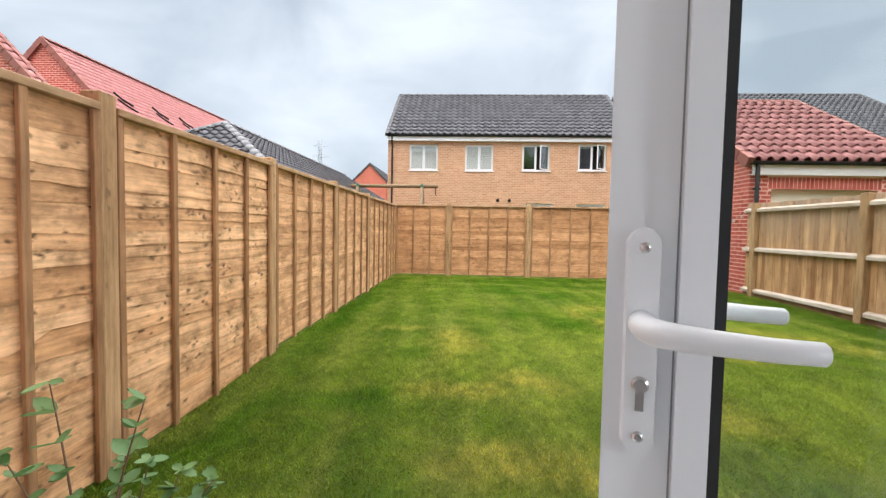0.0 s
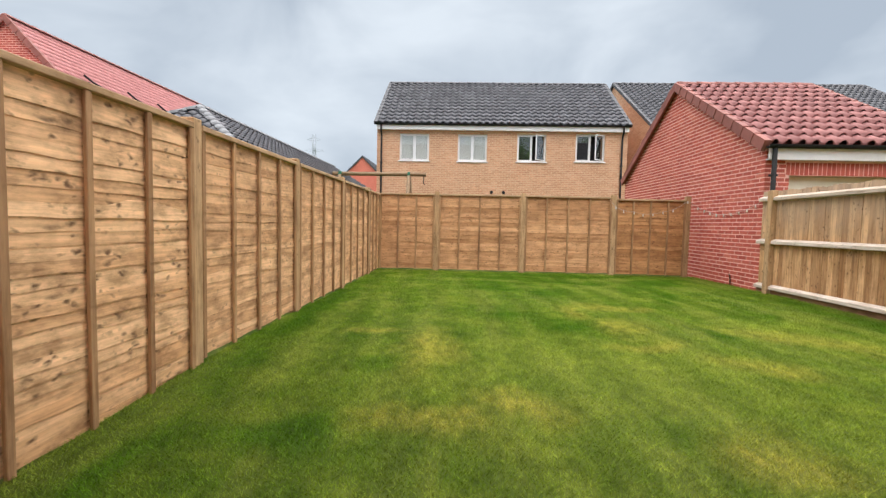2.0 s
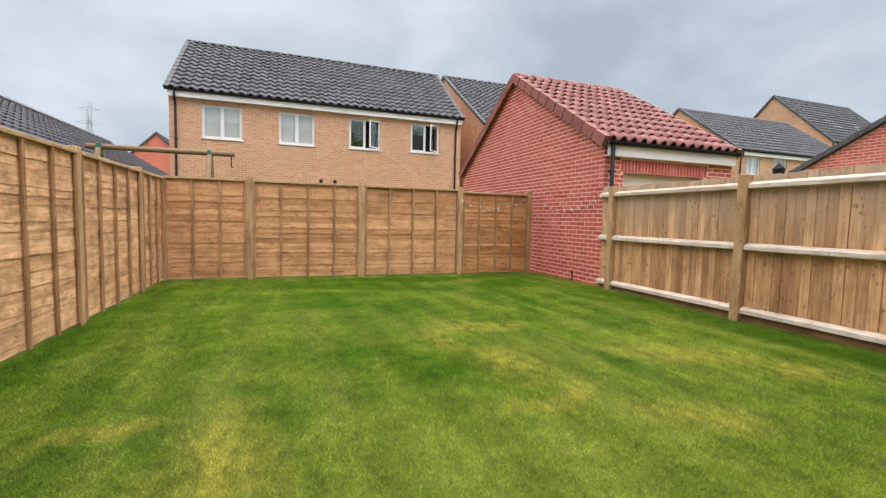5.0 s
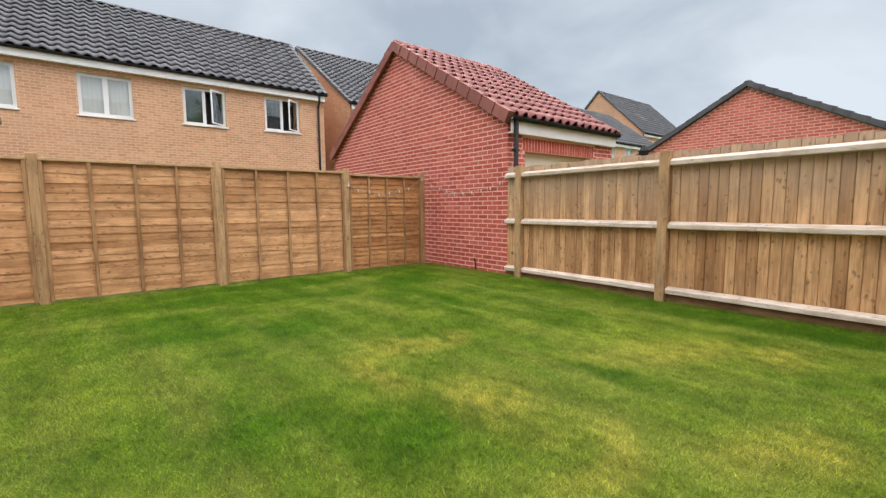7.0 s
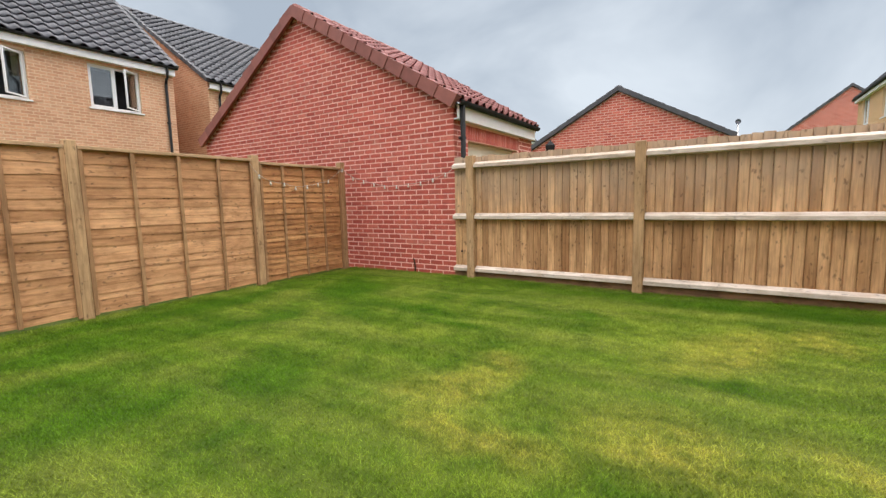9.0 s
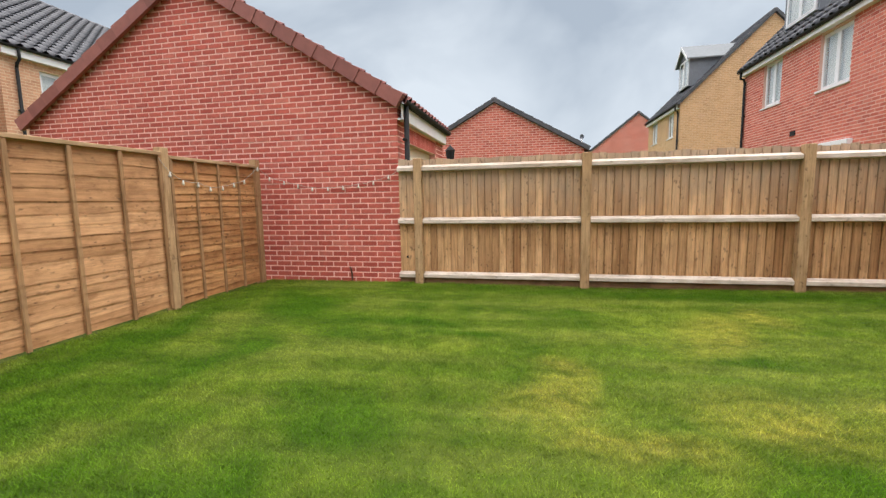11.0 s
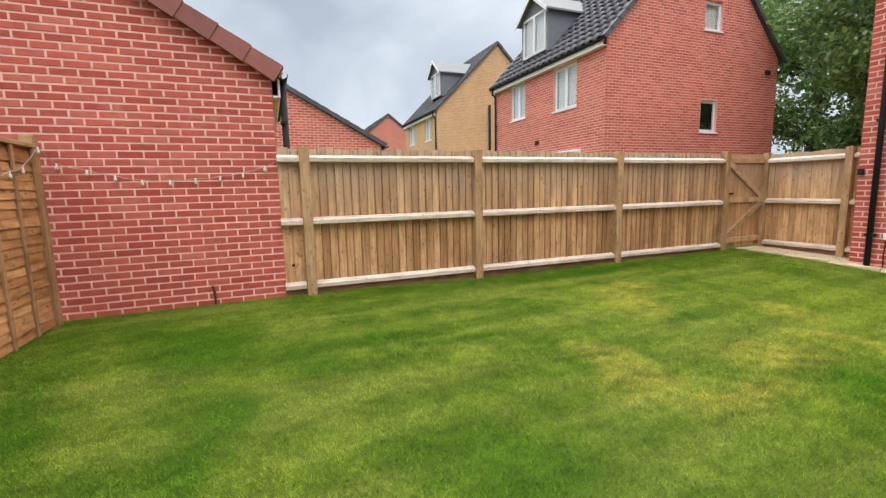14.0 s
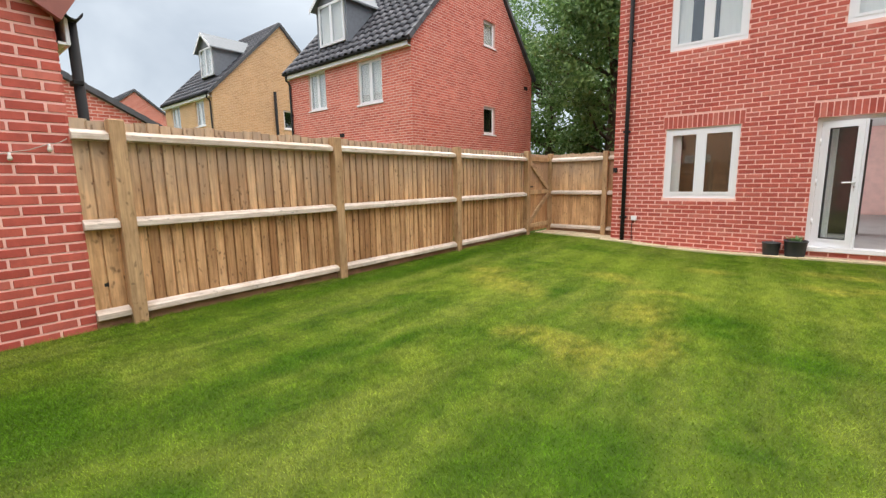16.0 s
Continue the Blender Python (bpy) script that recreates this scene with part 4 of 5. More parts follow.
for side, yb, HX in ((1, LY1, LX1 - 0.034), (-1, LY0, LX1 - 0.066)):
    y = lambda d: yb + side * d
    prof = []
    for i in range(24):
        t = 2 * math.pi * i / 24
        prof.append((HX + 0.017 * math.cos(t), HZ - 0.02 + (0.098 if math.sin(t) >= 0 else -0.098) + 0.017 * math.sin(t)))
    vs = [(a, y(0.0), b) for a, b in prof] + [(HX + (a - HX) * 0.86, y(0.012), HZ + (b - HZ) * 0.985) for a, b in prof]
    plate = under("handle_plate", mesh_of("handle_plate", vs, [(i, (i + 1) % 24, 24 + (i + 1) % 24, 24 + i) for i in range(24)] + [tuple(range(24, 48))], M_UPVC), leaf, None, "white handle backplate")
    bow = [(0.0, 0.008), (0.0, 0.030), (-0.004, 0.045), (-0.014, 0.055), (-0.030, 0.060), (-0.060, 0.062), (-0.095, 0.061), (-0.128, 0.058), (-0.131, 0.058)]
    under("lever", mesh_of("lever", *tube_vf([(HX + a, y(d), HZ - 0.004 * min(1, -a / 0.1)) for a, d in bow], [0.0135, 0.0125, 0.0125, 0.0125, 0.0118, 0.0108, 0.0102, 0.0098, 0.007], 18), M_UPVC, True), plate, None, "bowed white lever")
    v, f = lathe_vf([(0.0055, 0.0), (0.0055, 0.0015), (0.0035, 0.003), (0.0, 0.0032)], 14)
    for z in (HZ + 0.075, HZ - 0.115):
        under("screw", mesh_of("screw", [(HX + a, y(0.0118 + c), z + b) for a, b, c in v], f, M_STEEL), plate)
    v, f = lathe_vf([(0.0, 0.004), (0.006, 0.004), (0.0085, 0.002), (0.0085, 0.0)], 18)
    under("lock_cylinder", mesh_of("lock_cylinder", join_vf(([(HX + a, y(0.0118 + c), HZ - 0.062 + b) for a, b, c in v], f), box_vf(HX - 0.004, min(y(0.0), y(0.015)), HZ - 0.088, HX + 0.004, max(y(0.0), y(0.015)), HZ - 0.062))[0],
                                         join_vf(([(0, 0, 0)] * len(v), f), box_vf(0, 0, 0, 1, 1, 1))[1], M_STEEL), plate, None, "chrome key cylinder")

# the room behind the doors
tagged(new("floor", mesh_of("floor", *box_vf(-1.2, -6.65, -0.02, 4.2, HY - 0.29, 0.06), M_INFLOOR)), "unseen floor of the room, grey for neutral bounce light", "floor", kind="structure")
tagged(new("ceiling", mesh_of("ceiling", *box_vf(-1.2, -6.65, 2.4, 4.2, HY - 0.29, 2.5), M_INWALL)), "white plaster ceiling", "ceiling", kind="structure")
for nm, b in (("wall_west", (-1.3, -6.65, -0.02, -1.2, HY - 0.29, 2.4)), ("wall_east", (4.2 - 0.05, -6.65, -0.02, 4.2, HY - 0.29, 2.4))):
    x0, y0, z0, x1, y1, z1 = b
    # the east wall's opening is added to let the fill lamp through
    cut = [b] if nm == "wall_west" else [(x0, y0, z0, x1, -3.0, z1), (x0, -1.0, z0, x1, y1, z1), (x0, -3.0, z0, x1, -1.0, 0.8), (x0, -3.0, 2.1, x1, -1.0, z1)]
    tagged(new(nm, mesh_of(nm, *join_vf(*[box_vf(*q) for q in cut]), M_INWALL)), "plain painted inside wall", "wall", kind="structure")
bbox("doorstep", door, M_INFLOOR, DOOR[0], fd + 0.095, -0.02, DOOR[2], 0.29, 0.058, 0.0)
n = 40
cv = [(1.22 + 0.2 * i / n, 0.62 + 0.02 * math.sin(i * 1.3), z) for i in range(n + 1) for z in (0.08, 2.1)]
tagged(new("door_curtain", mesh_of("door_curtain", cv, [(2 * i, 2 * i + 2, 2 * i + 3, 2 * i + 1) for i in range(n)], M_CURTAIN, True)), "pale hanging curtain inside the garden door", "curtain")

cab = thing("tall_cabinet", pose(0.72, -1.5, 0.06), "tall dark kitchen cabinet with a long steel bar handle", "cabinet")
bbox("carcass", cab, M_FURN, 0, 0, 0, 1.0, 0.32, 2.05, 0.004)
bbox("door", cab, M_FURN, 0.01, 0.322, 0.08, 0.495, 0.342, 2.04, 0.003)
bbox("door", cab, M_FURN, 0.505, 0.322, 0.08, 0.99, 0.342, 2.04, 0.003)
tube("bar_handle", cab, M_STEEL, [(0.45, 0.345, 0.5), (0.45, 0.39, 0.5), (0.45, 0.39, 1.5), (0.45, 0.345, 1.5)], 0.012, 10, "long steel bar handle")

# ---- garage ----
garage_m = pose(5.97, 8.9, 0)
GD, GW = 6.3, 2.95
garage = house("garage", garage_m, "red brick garage with red pantile roof and cream door", GW, GD, 2.455, 4.37, M_REDBRICK, M_MORTAR, M_REDTILE, M_VERGE, bricks=("front", "left"),
               front_doors=((0.40, -0.15, 2.27, 1.98),), front_soldiers=((0.34, 1.98, 2.33, 2.2),), pipes=(0.07,), singles=True, left_single=lambda x, z: x > 4.2 and z < 1.7, category="garage", tiles=True, over=0.08, tw=0.225, th=0.33, straight=True)
gdoor = under("garage_door", mesh_of("garage_door", *box_vf(0.41, 0.12, 0, 2.26, 0.13, 1.98), M_CREAM), garage, None, "cream panelled garage door")
for i in range(8):
    bbox("panel", gdoor, M_CREAM, 0.42, 0.10, i * 0.247, 2.25, 0.119, 0.24 + i * 0.247)
ob = tagged(new("ground_rod", mesh_of("ground_rod", *tube_vf([(5.955, 9.63, -0.05), (5.95, 9.63, 0.12), (5.945, 9.64, 0.2), (5.93, 9.65, 0.215)], 0.013, 8), M_RUST)), "thin rusty rod in the lawn at the garage wall", "rod")

# ---- houses round about ----
bw = [(0.96, 3.68, 2.20, 4.80), (3.40, 3.68, 4.61, 4.80), (5.86, 3.70, 7.05, 4.82, {"ajar": 1, "curtain": None}), (6.05, 0.9, 7.25, 2.30), (8.2, 0.2, 9.45, 2.30), (8.25, 3.74, 9.44, 4.86, {"ajar": 1, "curtain": None})]
back = house("house", pose(-2.75, 19.62, 0), "two-storey buff brick terrace with grey tiled roof", 10.35, 6.9, 5.22, 7.86, M_TANBRICK, M_TANMORTAR, M_GREYTILE, M_GREYVERGE, front=bw, bricks=("front", "right"), pipes=(0.2, 10.12), th=0.34)
for x in (4.85, 5.35):
    v, f = lathe_vf([(0.0, 0.06), (0.06, 0.06), (0.07, 0.02), (0.07, 0.0)], 14)
    under("vent", mesh_of("vent", [(x + a, -c, 2.41 + b) for a, b, c in v], f, M_BLACK), back)
house("house", pose(8.8, 19.9, 0), "tall buff brick house with grey tiled roof", 12.7, 10.6, 5.15, 8.6, M_TANBRICK, M_TANMORTAR, M_GREYTILE, M_GREYVERGE, front=[(0.9, 3.6, 1.9, 4.7)], bricks=("front", "left"), pipes=(0.35,), th=0.34)
nb_front = [(1.19, 3.5, 2.26, 4.75), (3.86, 3.6, 4.82, 4.82)]
# the two neighbours face the same way as the garage wall looks: their fronts are towards +y
def facing_back(x0, y0, W):
    return pose(x0 + W, y0, 0, 0, 0, 180)


nb = house("house", facing_back(10.1, 0.62, 6.0), "red brick house with dormer and grey tiled roof", 6.0, 6.85, 5.05, 8.65, M_NBBRICK, M_NBMORTAR, M_GREYTILE, M_GREYVERGE,
      front=[(6.0 - b, c, 6.0 - a, d) for a, c, b, d in nb_front], right=[(3.42 + 0.1, 5.57, 4.22, 6.38, {"lights": 1}), (3.42 + 0.1, 2.72, 4.22, 3.64, {"lights": 1, "curtain": None})], bricks=("front", "right"), pipes=(0.12,), fascia=0.13, dormer=(1.42, 2.98, 5.6, 6.95, 7.55, 0.3), th=0.34)
yel = house("house", facing_back(22.0, 0.74, 5.5), "yellow brick house with dormer and grey tiled roof", 5.5, 7.0, 5.25, 8.75, M_YELBRICK, M_TANMORTAR, M_GREYTILE, M_GREYVERGE,
      front=[(0.75, 3.9, 1.85, 5.05), (3.65, 3.86, 4.6, 5.0)], bricks=("front", "right"), pipes=(5.38,), fascia=0.13, dormer=(3.35, 4.85, 6.1, 7.4, 8.0, 0.5), th=0.36, right=[(3.42, 3.88, 3.96, 4.8, {"lights": 1, "curtain": None})])
bbox("porch_canopy", nb, M_WHITE, 3.2, -0.12, 2.14, 5.1, -0.006, 2.27, 0.01, label="flat white porch canopy")
tube("soil_pipe", yel, M_BLACK, [(5.56, 3.0, 0), (5.56, 3.0, 5.6)], 0.07)
for x, y, z, sx in ((2.87, -0.02, 2.67, 0.11), (6.02, 6.36, 4.6, 0.02)):
    bbox("vent", nb, M_BLACK, x - sx, y - (0.0 if sx > 0.05 else 0.11), z - 0.06, x + sx, y + (0.019 if sx > 0.05 else 0.11), z + 0.06)
house("garage", pose(14.4, 5.6, 0), "red brick garage with a grey edged gable", 3.0, 5.5, 2.62, 4.15, M_NBBRICK, M_NBMORTAR, M_GREYTILE, M_GREYVERGE, bricks=("left",), category="garage")
house("house", pose(36.0, -4.6, 0), "distant red brick house", 8.0, 8.2, 4.0, 7.3, M_NBBRICK, M_NBMORTAR, M_GREYTILE, M_GREYVERGE, bricks=("left",), th=0.4)
house("house", pose(24.2, 20.1, 0), "distant buff brick house with grey roof", 10.0, 8.2, 5.28, 8.3, M_TANBRICK, M_TANMORTAR, M_GREYTILE, M_GREYVERGE, front=[(0.6, 3.9, 1.7, 5.0), (2.8, 3.9, 3.9, 5.0), (5.2, 3.9, 6.3, 5.0)], bricks=("front", "left"), pipes=(0.1,), th=0.4)
tall = house("house", pose(36.0, 22.3, 0), "distant tall buff brick house with roof windows", 9.0, 8.2, 7.0, 11.0, M_TANBRICK, M_TANMORTAR, M_GREYTILE, M_GREYVERGE, front=[(0.9, 5.2, 2.0, 6.4)], bricks=("front", "left"), th=0.4)
for x in (2.6, 5.4):
    a = Vector((0, 4.1, 4.0)).normalized()
    p = Vector((x, 1.3, 7.0 + 1.3 * 4 / 4.1 + 0.12))
    v = [p, p + Vector((0.8, 0, 0)), p + Vector((0.8, 0, 0)) + a * 1.1, p + a * 1.1]
    under("roof_window", mesh_of("roof_window", v + [q - Vector((0, -0.05, 0.08)) for q in v], list(BOX_F), M_WHITE), tall)
house("house", pose(-7.6, 45.0, 0, 0, 0, 90), "small distant red brick house with grey roof", 12.0, 3.4, 5.9, 7.6, M_NBBRICK, M_NBBRICK, M_GREYTILE, M_GREYVERGE, bricks=(), th=0.5, tw=0.5)
# left of the garden: their ridges run along the garden
long_house = house("house", pose(-10.6, 15.1, 0, 0, 0, 90), "long red brick terrace with pale red pantile roof", 11.6, 6.8, 3.8, 7.35, M_REDBRICK, M_MORTAR, M_PINKTILE, M_VERGE, bricks=("left",), th=0.26, tw=0.22, prof=FLATPAN)
for x in (1.3, 3.3, 5.0):
    up = lambda q, y: Vector((q, y, 3.8 + 0.06 + y * 3.55 / 3.4 + 0.09))
    under("roof_fitting", mesh_of("roof_fitting", *tube_vf([up(x, 1.98), up(x + 0.12, 1.78), up(x + 0.5, 1.62)], 0.035, 6), M_BLACK), long_house, None, "dark lead fitting on the roof slope")
    under("roof_fitting", mesh_of("roof_fitting", *tube_vf([up(x - 0.15, 1.7), up(x + 0.1, 1.5), up(x + 0.45, 1.38)], 0.03, 6), M_BLACK), long_house, None, "dark lead fitting on the roof slope")
house("house", pose(-9.5, 12.0, 0, 0, 0, 90), "red brick gabled house end with tiled verge", 0.3, 8.6, 3.2, 7.6, M_REDBRICK, M_MORTAR, M_PINKTILE, M_VERGE, bricks=("left",), th=0.34)
# a hipped bungalow roof
bung = thing("bungalow", pose(-3.7, 10.8, 0), "low house with hipped grey tiled roof", "house")
part_at("wall", mesh_of("wall", *box_vf(-6.2, 0.3, -0.1, -0.25, 19.5, 2.35), M_NBBRICK), bung, pose(-3.7, 10.8, 0))
HE, HR = 2.25, 4.27
half = 3.2
run = math.hypot(half, HR - HE)
tri = lambda u, s: abs(u - half) < half * (1 - s / run)
slope("roof", bung, M_GREYTILE, (-6.4, 0, HE), (1, 0, 0), (0, half, HR - HE), 6.4, run, inside=(tri, [(0, 0), (6.4, 0), (half, run)]))
trap = lambda u, s: half * s / run < u < 19.8 - half * s / run
slope("roof", bung, M_GREYTILE, (0, 0, HE), (0, 1, 0), (-half, 0, HR - HE), 19.8, run, inside=(trap, [(0, 0), (19.8, 0), (19.8 - half, run), (half, run)]))
slope("roof", bung, M_GREYTILE, (-6.4, 19.8, HE), (0, -1, 0), (half, 0, HR - HE), 19.8, run, inside=(trap, [(0, 0), (19.8, 0), (19.8 - half, run), (half, run)]))
for a, b in (((0, 0, HE + 0.05), (-half, half, HR + 0.06)), ((-6.4, 0, HE + 0.05), (-half, half, HR + 0.06)), ((-half, half, HR + 0.07), (-half, 19.8 - half, HR + 0.07))):
    ridge_line(bung, M_HIP, a, b, 0.12)

# ---- fences ----
def post(x, y, top, z0=None, w=0.1):
    g = float(gz(x, y))
    me = bevelled("fence_post", box_vf(-w / 2, -w / 2, -0.3, w / 2, w / 2, top - g), M_POST, 0.006)
    ob = new("fence_post", me)
    ob.matrix_basis = pose(x, y, g, 0, 0, random.uniform(-1.5, 1.5))
    return tagged(ob, "square sawn timber fence post set in the lawn", "fence post", "fence posts")


def lap_board(w, seed, mat, boost):
    """One waney lap board: thin, a little bowed, with an uneven lower edge."""
    rng = random.Random(seed)
    n = 12
    vs = []
    k = rng.uniform(0, 9)
    lip = boost + (0.002, 0.006, 0.003, 0.007, 0.0025)[seed % 5]
    for i in range(n + 1):
        x = w * i / n
        lo = 0.015 * noise.noise((x * 2.3 + k, seed, 0)) + 0.007 * noise.noise((x * 9 + k, seed, 3))
        b = 0.003 * noise.noise((x * 1.5 + k, seed, 7))
        vs += [(x, -0.004 - lip + b, lo), (x, 0.002 + b, 0.165), (x, 0.002 + b, lo), (x, 0.009 + b, 0.165)]
    fs = []
    for i in range(n):
        a, c = 4 * i, 4 * i + 4
        fs += [(a, c, c + 1, a + 1), (a + 2, c + 2, c, a), (a + 3, a + 1, c + 1, c + 3), (a + 3, c + 3, c + 2, a + 2)]
    return mesh_of("board", vs, fs, mat)


LAP = {}


def lap_panel(m, w, h, studs, label, pitch=0.068, group="lap panels", mat=M_LAP, boost=0.0, bend=0.28):
    p = thing("lap_fence", m, label, "fence panel", group)
    key = (round(w, 2), mat.name)
    if key not in LAP:
        LAP[key] = [lap_board(w, s, mat, boost) for s in range(5)]
    n = int((h - 0.09) / pitch)
    zs = [0.02 + (h - 0.20) * ((1 - bend) * (i / (n - 1)) + bend * (i / (n - 1)) ** 2.2) for i in range(n)]
    for i in range(n):
        b = new("board", LAP[key][(i * 7 + (i // 3) * 2 + int(w * 100)) % 5])
        b.parent = p
        b.matrix_basis = pose(0, 0.004, zs[i])
    bm_ = bevelled("batten", box_vf(-0.019, -0.034, 0.01, 0.019, -0.012, h - 0.045), M_BATTEN, 0.003)
    for x in (0.019, *studs, w - 0.019):
        s = new("batten", bm_)
        s.parent = p
        s.matrix_basis = pose(x, 0, 0)
    bbox("backing_rail", p, M_BATTEN, 0, 0.018, 0.03, w, 0.036, 0.06, 0.0)
    bbox("cap_rail", p, M_CAP, 0, -0.04, h - 0.045, w, 0.03, h - 0.008, 0.004)
    return p


LX = -0.96
left_posts = [2.53, 4.28, 6.12, 7.98, 9.84]
for i, y in enumerate(left_posts):
    post(LX, y, 1.74 if i == 0 else 1.72)
edges = [HY + 0.02, *left_posts, 10.96]
for i, (a, b) in enumerate(zip(edges, edges[1:])):
    a, b = a + 0.05, b - 0.05
    w = b - a
    k = 3 if w > 1.3 else 2
    z = min(float(gz(LX, a)), float(gz(LX, b)))
    lap_panel(pose(LX + 0.02, a, z + 0.02, 0, 0, 90), w, 1.69 - z - 0.02, [w * j / (k + 1) for j in range(1, k + 1)], "knotty honey-brown waney lap fence panel with upright battens" if i == 1 else "smooth honey-brown waney lap fence panel with upright battens", pitch=0.064, bend=0.14, mat=M_LAP if i < 2 else M_PLAINLAP, boost=0.001 if i == 1 else -0.001)
BY = 10.96
back_posts = [0.35, 2.25, 4.20, 5.77]
for x in back_posts:
    post(x, BY, 1.75)
edges = [LX, *back_posts]
labels = ["brown waney lap fence panel in the corner", "brown waney lap fence panel with upright battens", "brown waney lap fence panel with upright battens", "slatted brown lap fence panel hung with string lights"]
for i, (a, b) in enumerate(zip(edges, edges[1:])):
    a, b = a + 0.05, b - 0.05
    w = b - a
    k = 2 if w < 1.3 else 3
    lap_panel(pose(a, BY - 0.02, 0.02), w, 1.69 if i < 3 else 1.66, [w * j / (k + 1) for j in range(1, k + 1)], labels[i], pitch=0.086 if i < 3 else 0.078, mat=M_BACKLAP if i < 3 else M_SLAT, boost=0.0 if i < 3 else 0.012, bend=0.28 if i < 3 else 0.0)

RX = 5.94
for y, t in ((8.62, 1.70), (6.46, 1.70), (4.08, 1.70), (1.73, 1.73), (0.66, 1.71)):
    post(RX, y, t, w=0.11)
FEATHER = []
for s in range(5):
    rng = random.Random(s)
    t = rng.uniform(-0.012, 0.01)
    e = rng.uniform(-0.002, 0.003)
    # a bevelled face, a dark slot beside it and a tongue that runs behind the next board
    lo = [(0.0, -0.004 + e), (0.006, -0.009 + e), (0.084, 0.005), (0.087, 0.008), (0.087, 0.0195), (0.100, 0.0195), (0.100, 0.024), (0.008, 0.024), (0.008, 0.0185), (0.0, 0.0185)]
    top = 1.525 + t
    k7 = len(lo)
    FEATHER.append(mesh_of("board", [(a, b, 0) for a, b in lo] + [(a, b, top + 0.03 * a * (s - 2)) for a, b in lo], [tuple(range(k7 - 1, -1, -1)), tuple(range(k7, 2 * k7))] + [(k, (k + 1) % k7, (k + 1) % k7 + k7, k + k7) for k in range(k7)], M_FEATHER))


def close_bay(m, w, rails=(0.13, 0.87, 1.572), group="close board fence bays"):
    """A bay of upright feather-edge boards behind three rails, on a gravel board. x along, -y towards the garden."""
    p = thing("fence_bay", m, "brown close-board fence bay with pale rails", "fence", group)
    n = max(1, round(w / 0.094))
    for i in range(n):
        b = new("board", FEATHER[(i * 7 + int(w * 31)) % 5])
        b.parent = p
        b.matrix_basis = pose(i * w / n, 0.043 + 0.004 * ((i * 5) % 3 - 1), 0.165) @ Matrix.Diagonal((w / n / 0.094, 1, 1, 1))
    for z in rails:
        v = [(0, -0.035, z - 0.036), (0, 0.03, z - 0.045), (0, 0.03, z + 0.045), (0, -0.035, z + 0.012), (w, -0.035, z - 0.036), (w, 0.03, z - 0.045), (w, 0.03, z + 0.045), (w, -0.035, z + 0.012)]
        under("rail", bevelled("rail", (v, [(0, 1, 2, 3), (7, 6, 5, 4), (0, 4, 5, 1), (1, 5, 6, 2), (2, 6, 7, 3), (3, 7, 4, 0)]), M_RAIL, 0.004), p)
    bbox("gravel_board", p, M_GRAVELB, 0, 0.012, -0.12, w, 0.04, 0.16, 0.0)
    return p


def right_m(y):
    return pose(RX, y, 0, 0, 0, -90)


for a, b in ((8.91, 8.675), (8.565, 6.515), (6.405, 4.135), (4.025, 1.785)):
    close_bay(right_m(a), a - b)
close_bay(pose(4.765, 0.70, 0, 0, 0, 180) @ pose(-1.12, 0, 0), 1.12)
close_bay(pose(4.47, 0.70, 0, 0, 0, 180) @ pose(-0.185, 0, 0), 0.185)
post(4.71, 0.70, 1.71, w=0.1)

# the gate
gate = thing("garden_gate", right_m(1.665), "ledged and braced timber garden gate, shut", "gate")
gw = 0.94
for i in range(9):
    bbox("board", gate, M_FEATHER, i * gw / 9, 0.03, 0.08, (i + 1) * gw / 9 - 0.003, 0.048, 1.68, 0.003)
for z in (0.2, 0.9, 1.58):
    bbox("ledge", gate, M_POST, 0, -0.01, z - 0.045, gw, 0.03, z + 0.045, 0.004)
for (xa, za), (xb, zb) in (((0.04, 1.53), (gw - 0.04, 0.96)), ((gw - 0.04, 0.84), (0.04, 0.26))):
    d = Vector((xb - xa, 0, zb - za))
    nrm = Vector((-d.z, 0, d.x)).normalized() * 0.045
    v = [Vector((xa, -0.012, za)) - nrm, Vector((xb, -0.012, zb)) - nrm, Vector((xb, -0.012, zb)) + nrm, Vector((xa, -0.012, za)) + nrm]
    under("brace", mesh_of("brace", v + [q + Vector((0, 0.04, 0)) for q in v], list(BOX_F), M_CAP), gate)
bbox("latch", gate, M_BLACK, 0.02, -0.03, 1.0, 0.14, -0.012, 1.03, 0.003, label="black metal latch")

# ---- edging and gravel along the house ----
xs = [-0.9 + 0.1 * i for i in range(70)]
vs, fs = [], []
for x in xs:
    z = float(gz(x, 1.3))
    vs += [(x, HY - 0.35, z + 0.012), (x, 1.3, z + 0.012)]
fs = [(2 * i, 2 * i + 2, 2 * i + 3, 2 * i + 1) for i in range(len(xs) - 1)]
tagged(new("gravel_strip", mesh_of("gravel_strip", vs, fs, M_GRAVEL)), "pale gravel strip along the house wall", "gravel", kind="structure")
x = -0.85
while x < 5.7:
    z = float(gz(x + 0.3, 1.34))
    tagged(new("edging_stone", bevelled("edging_stone", box_vf(0, 0, -0.05, 0.594, 0.055, 0.035), M_STONE, 0.006)), "pale concrete edging stone between gravel and lawn", "edging", "edging stones").matrix_basis = pose(x, 1.31, z)
    x += 0.6
rng = random.Random(5)
v0, f0 = [], []
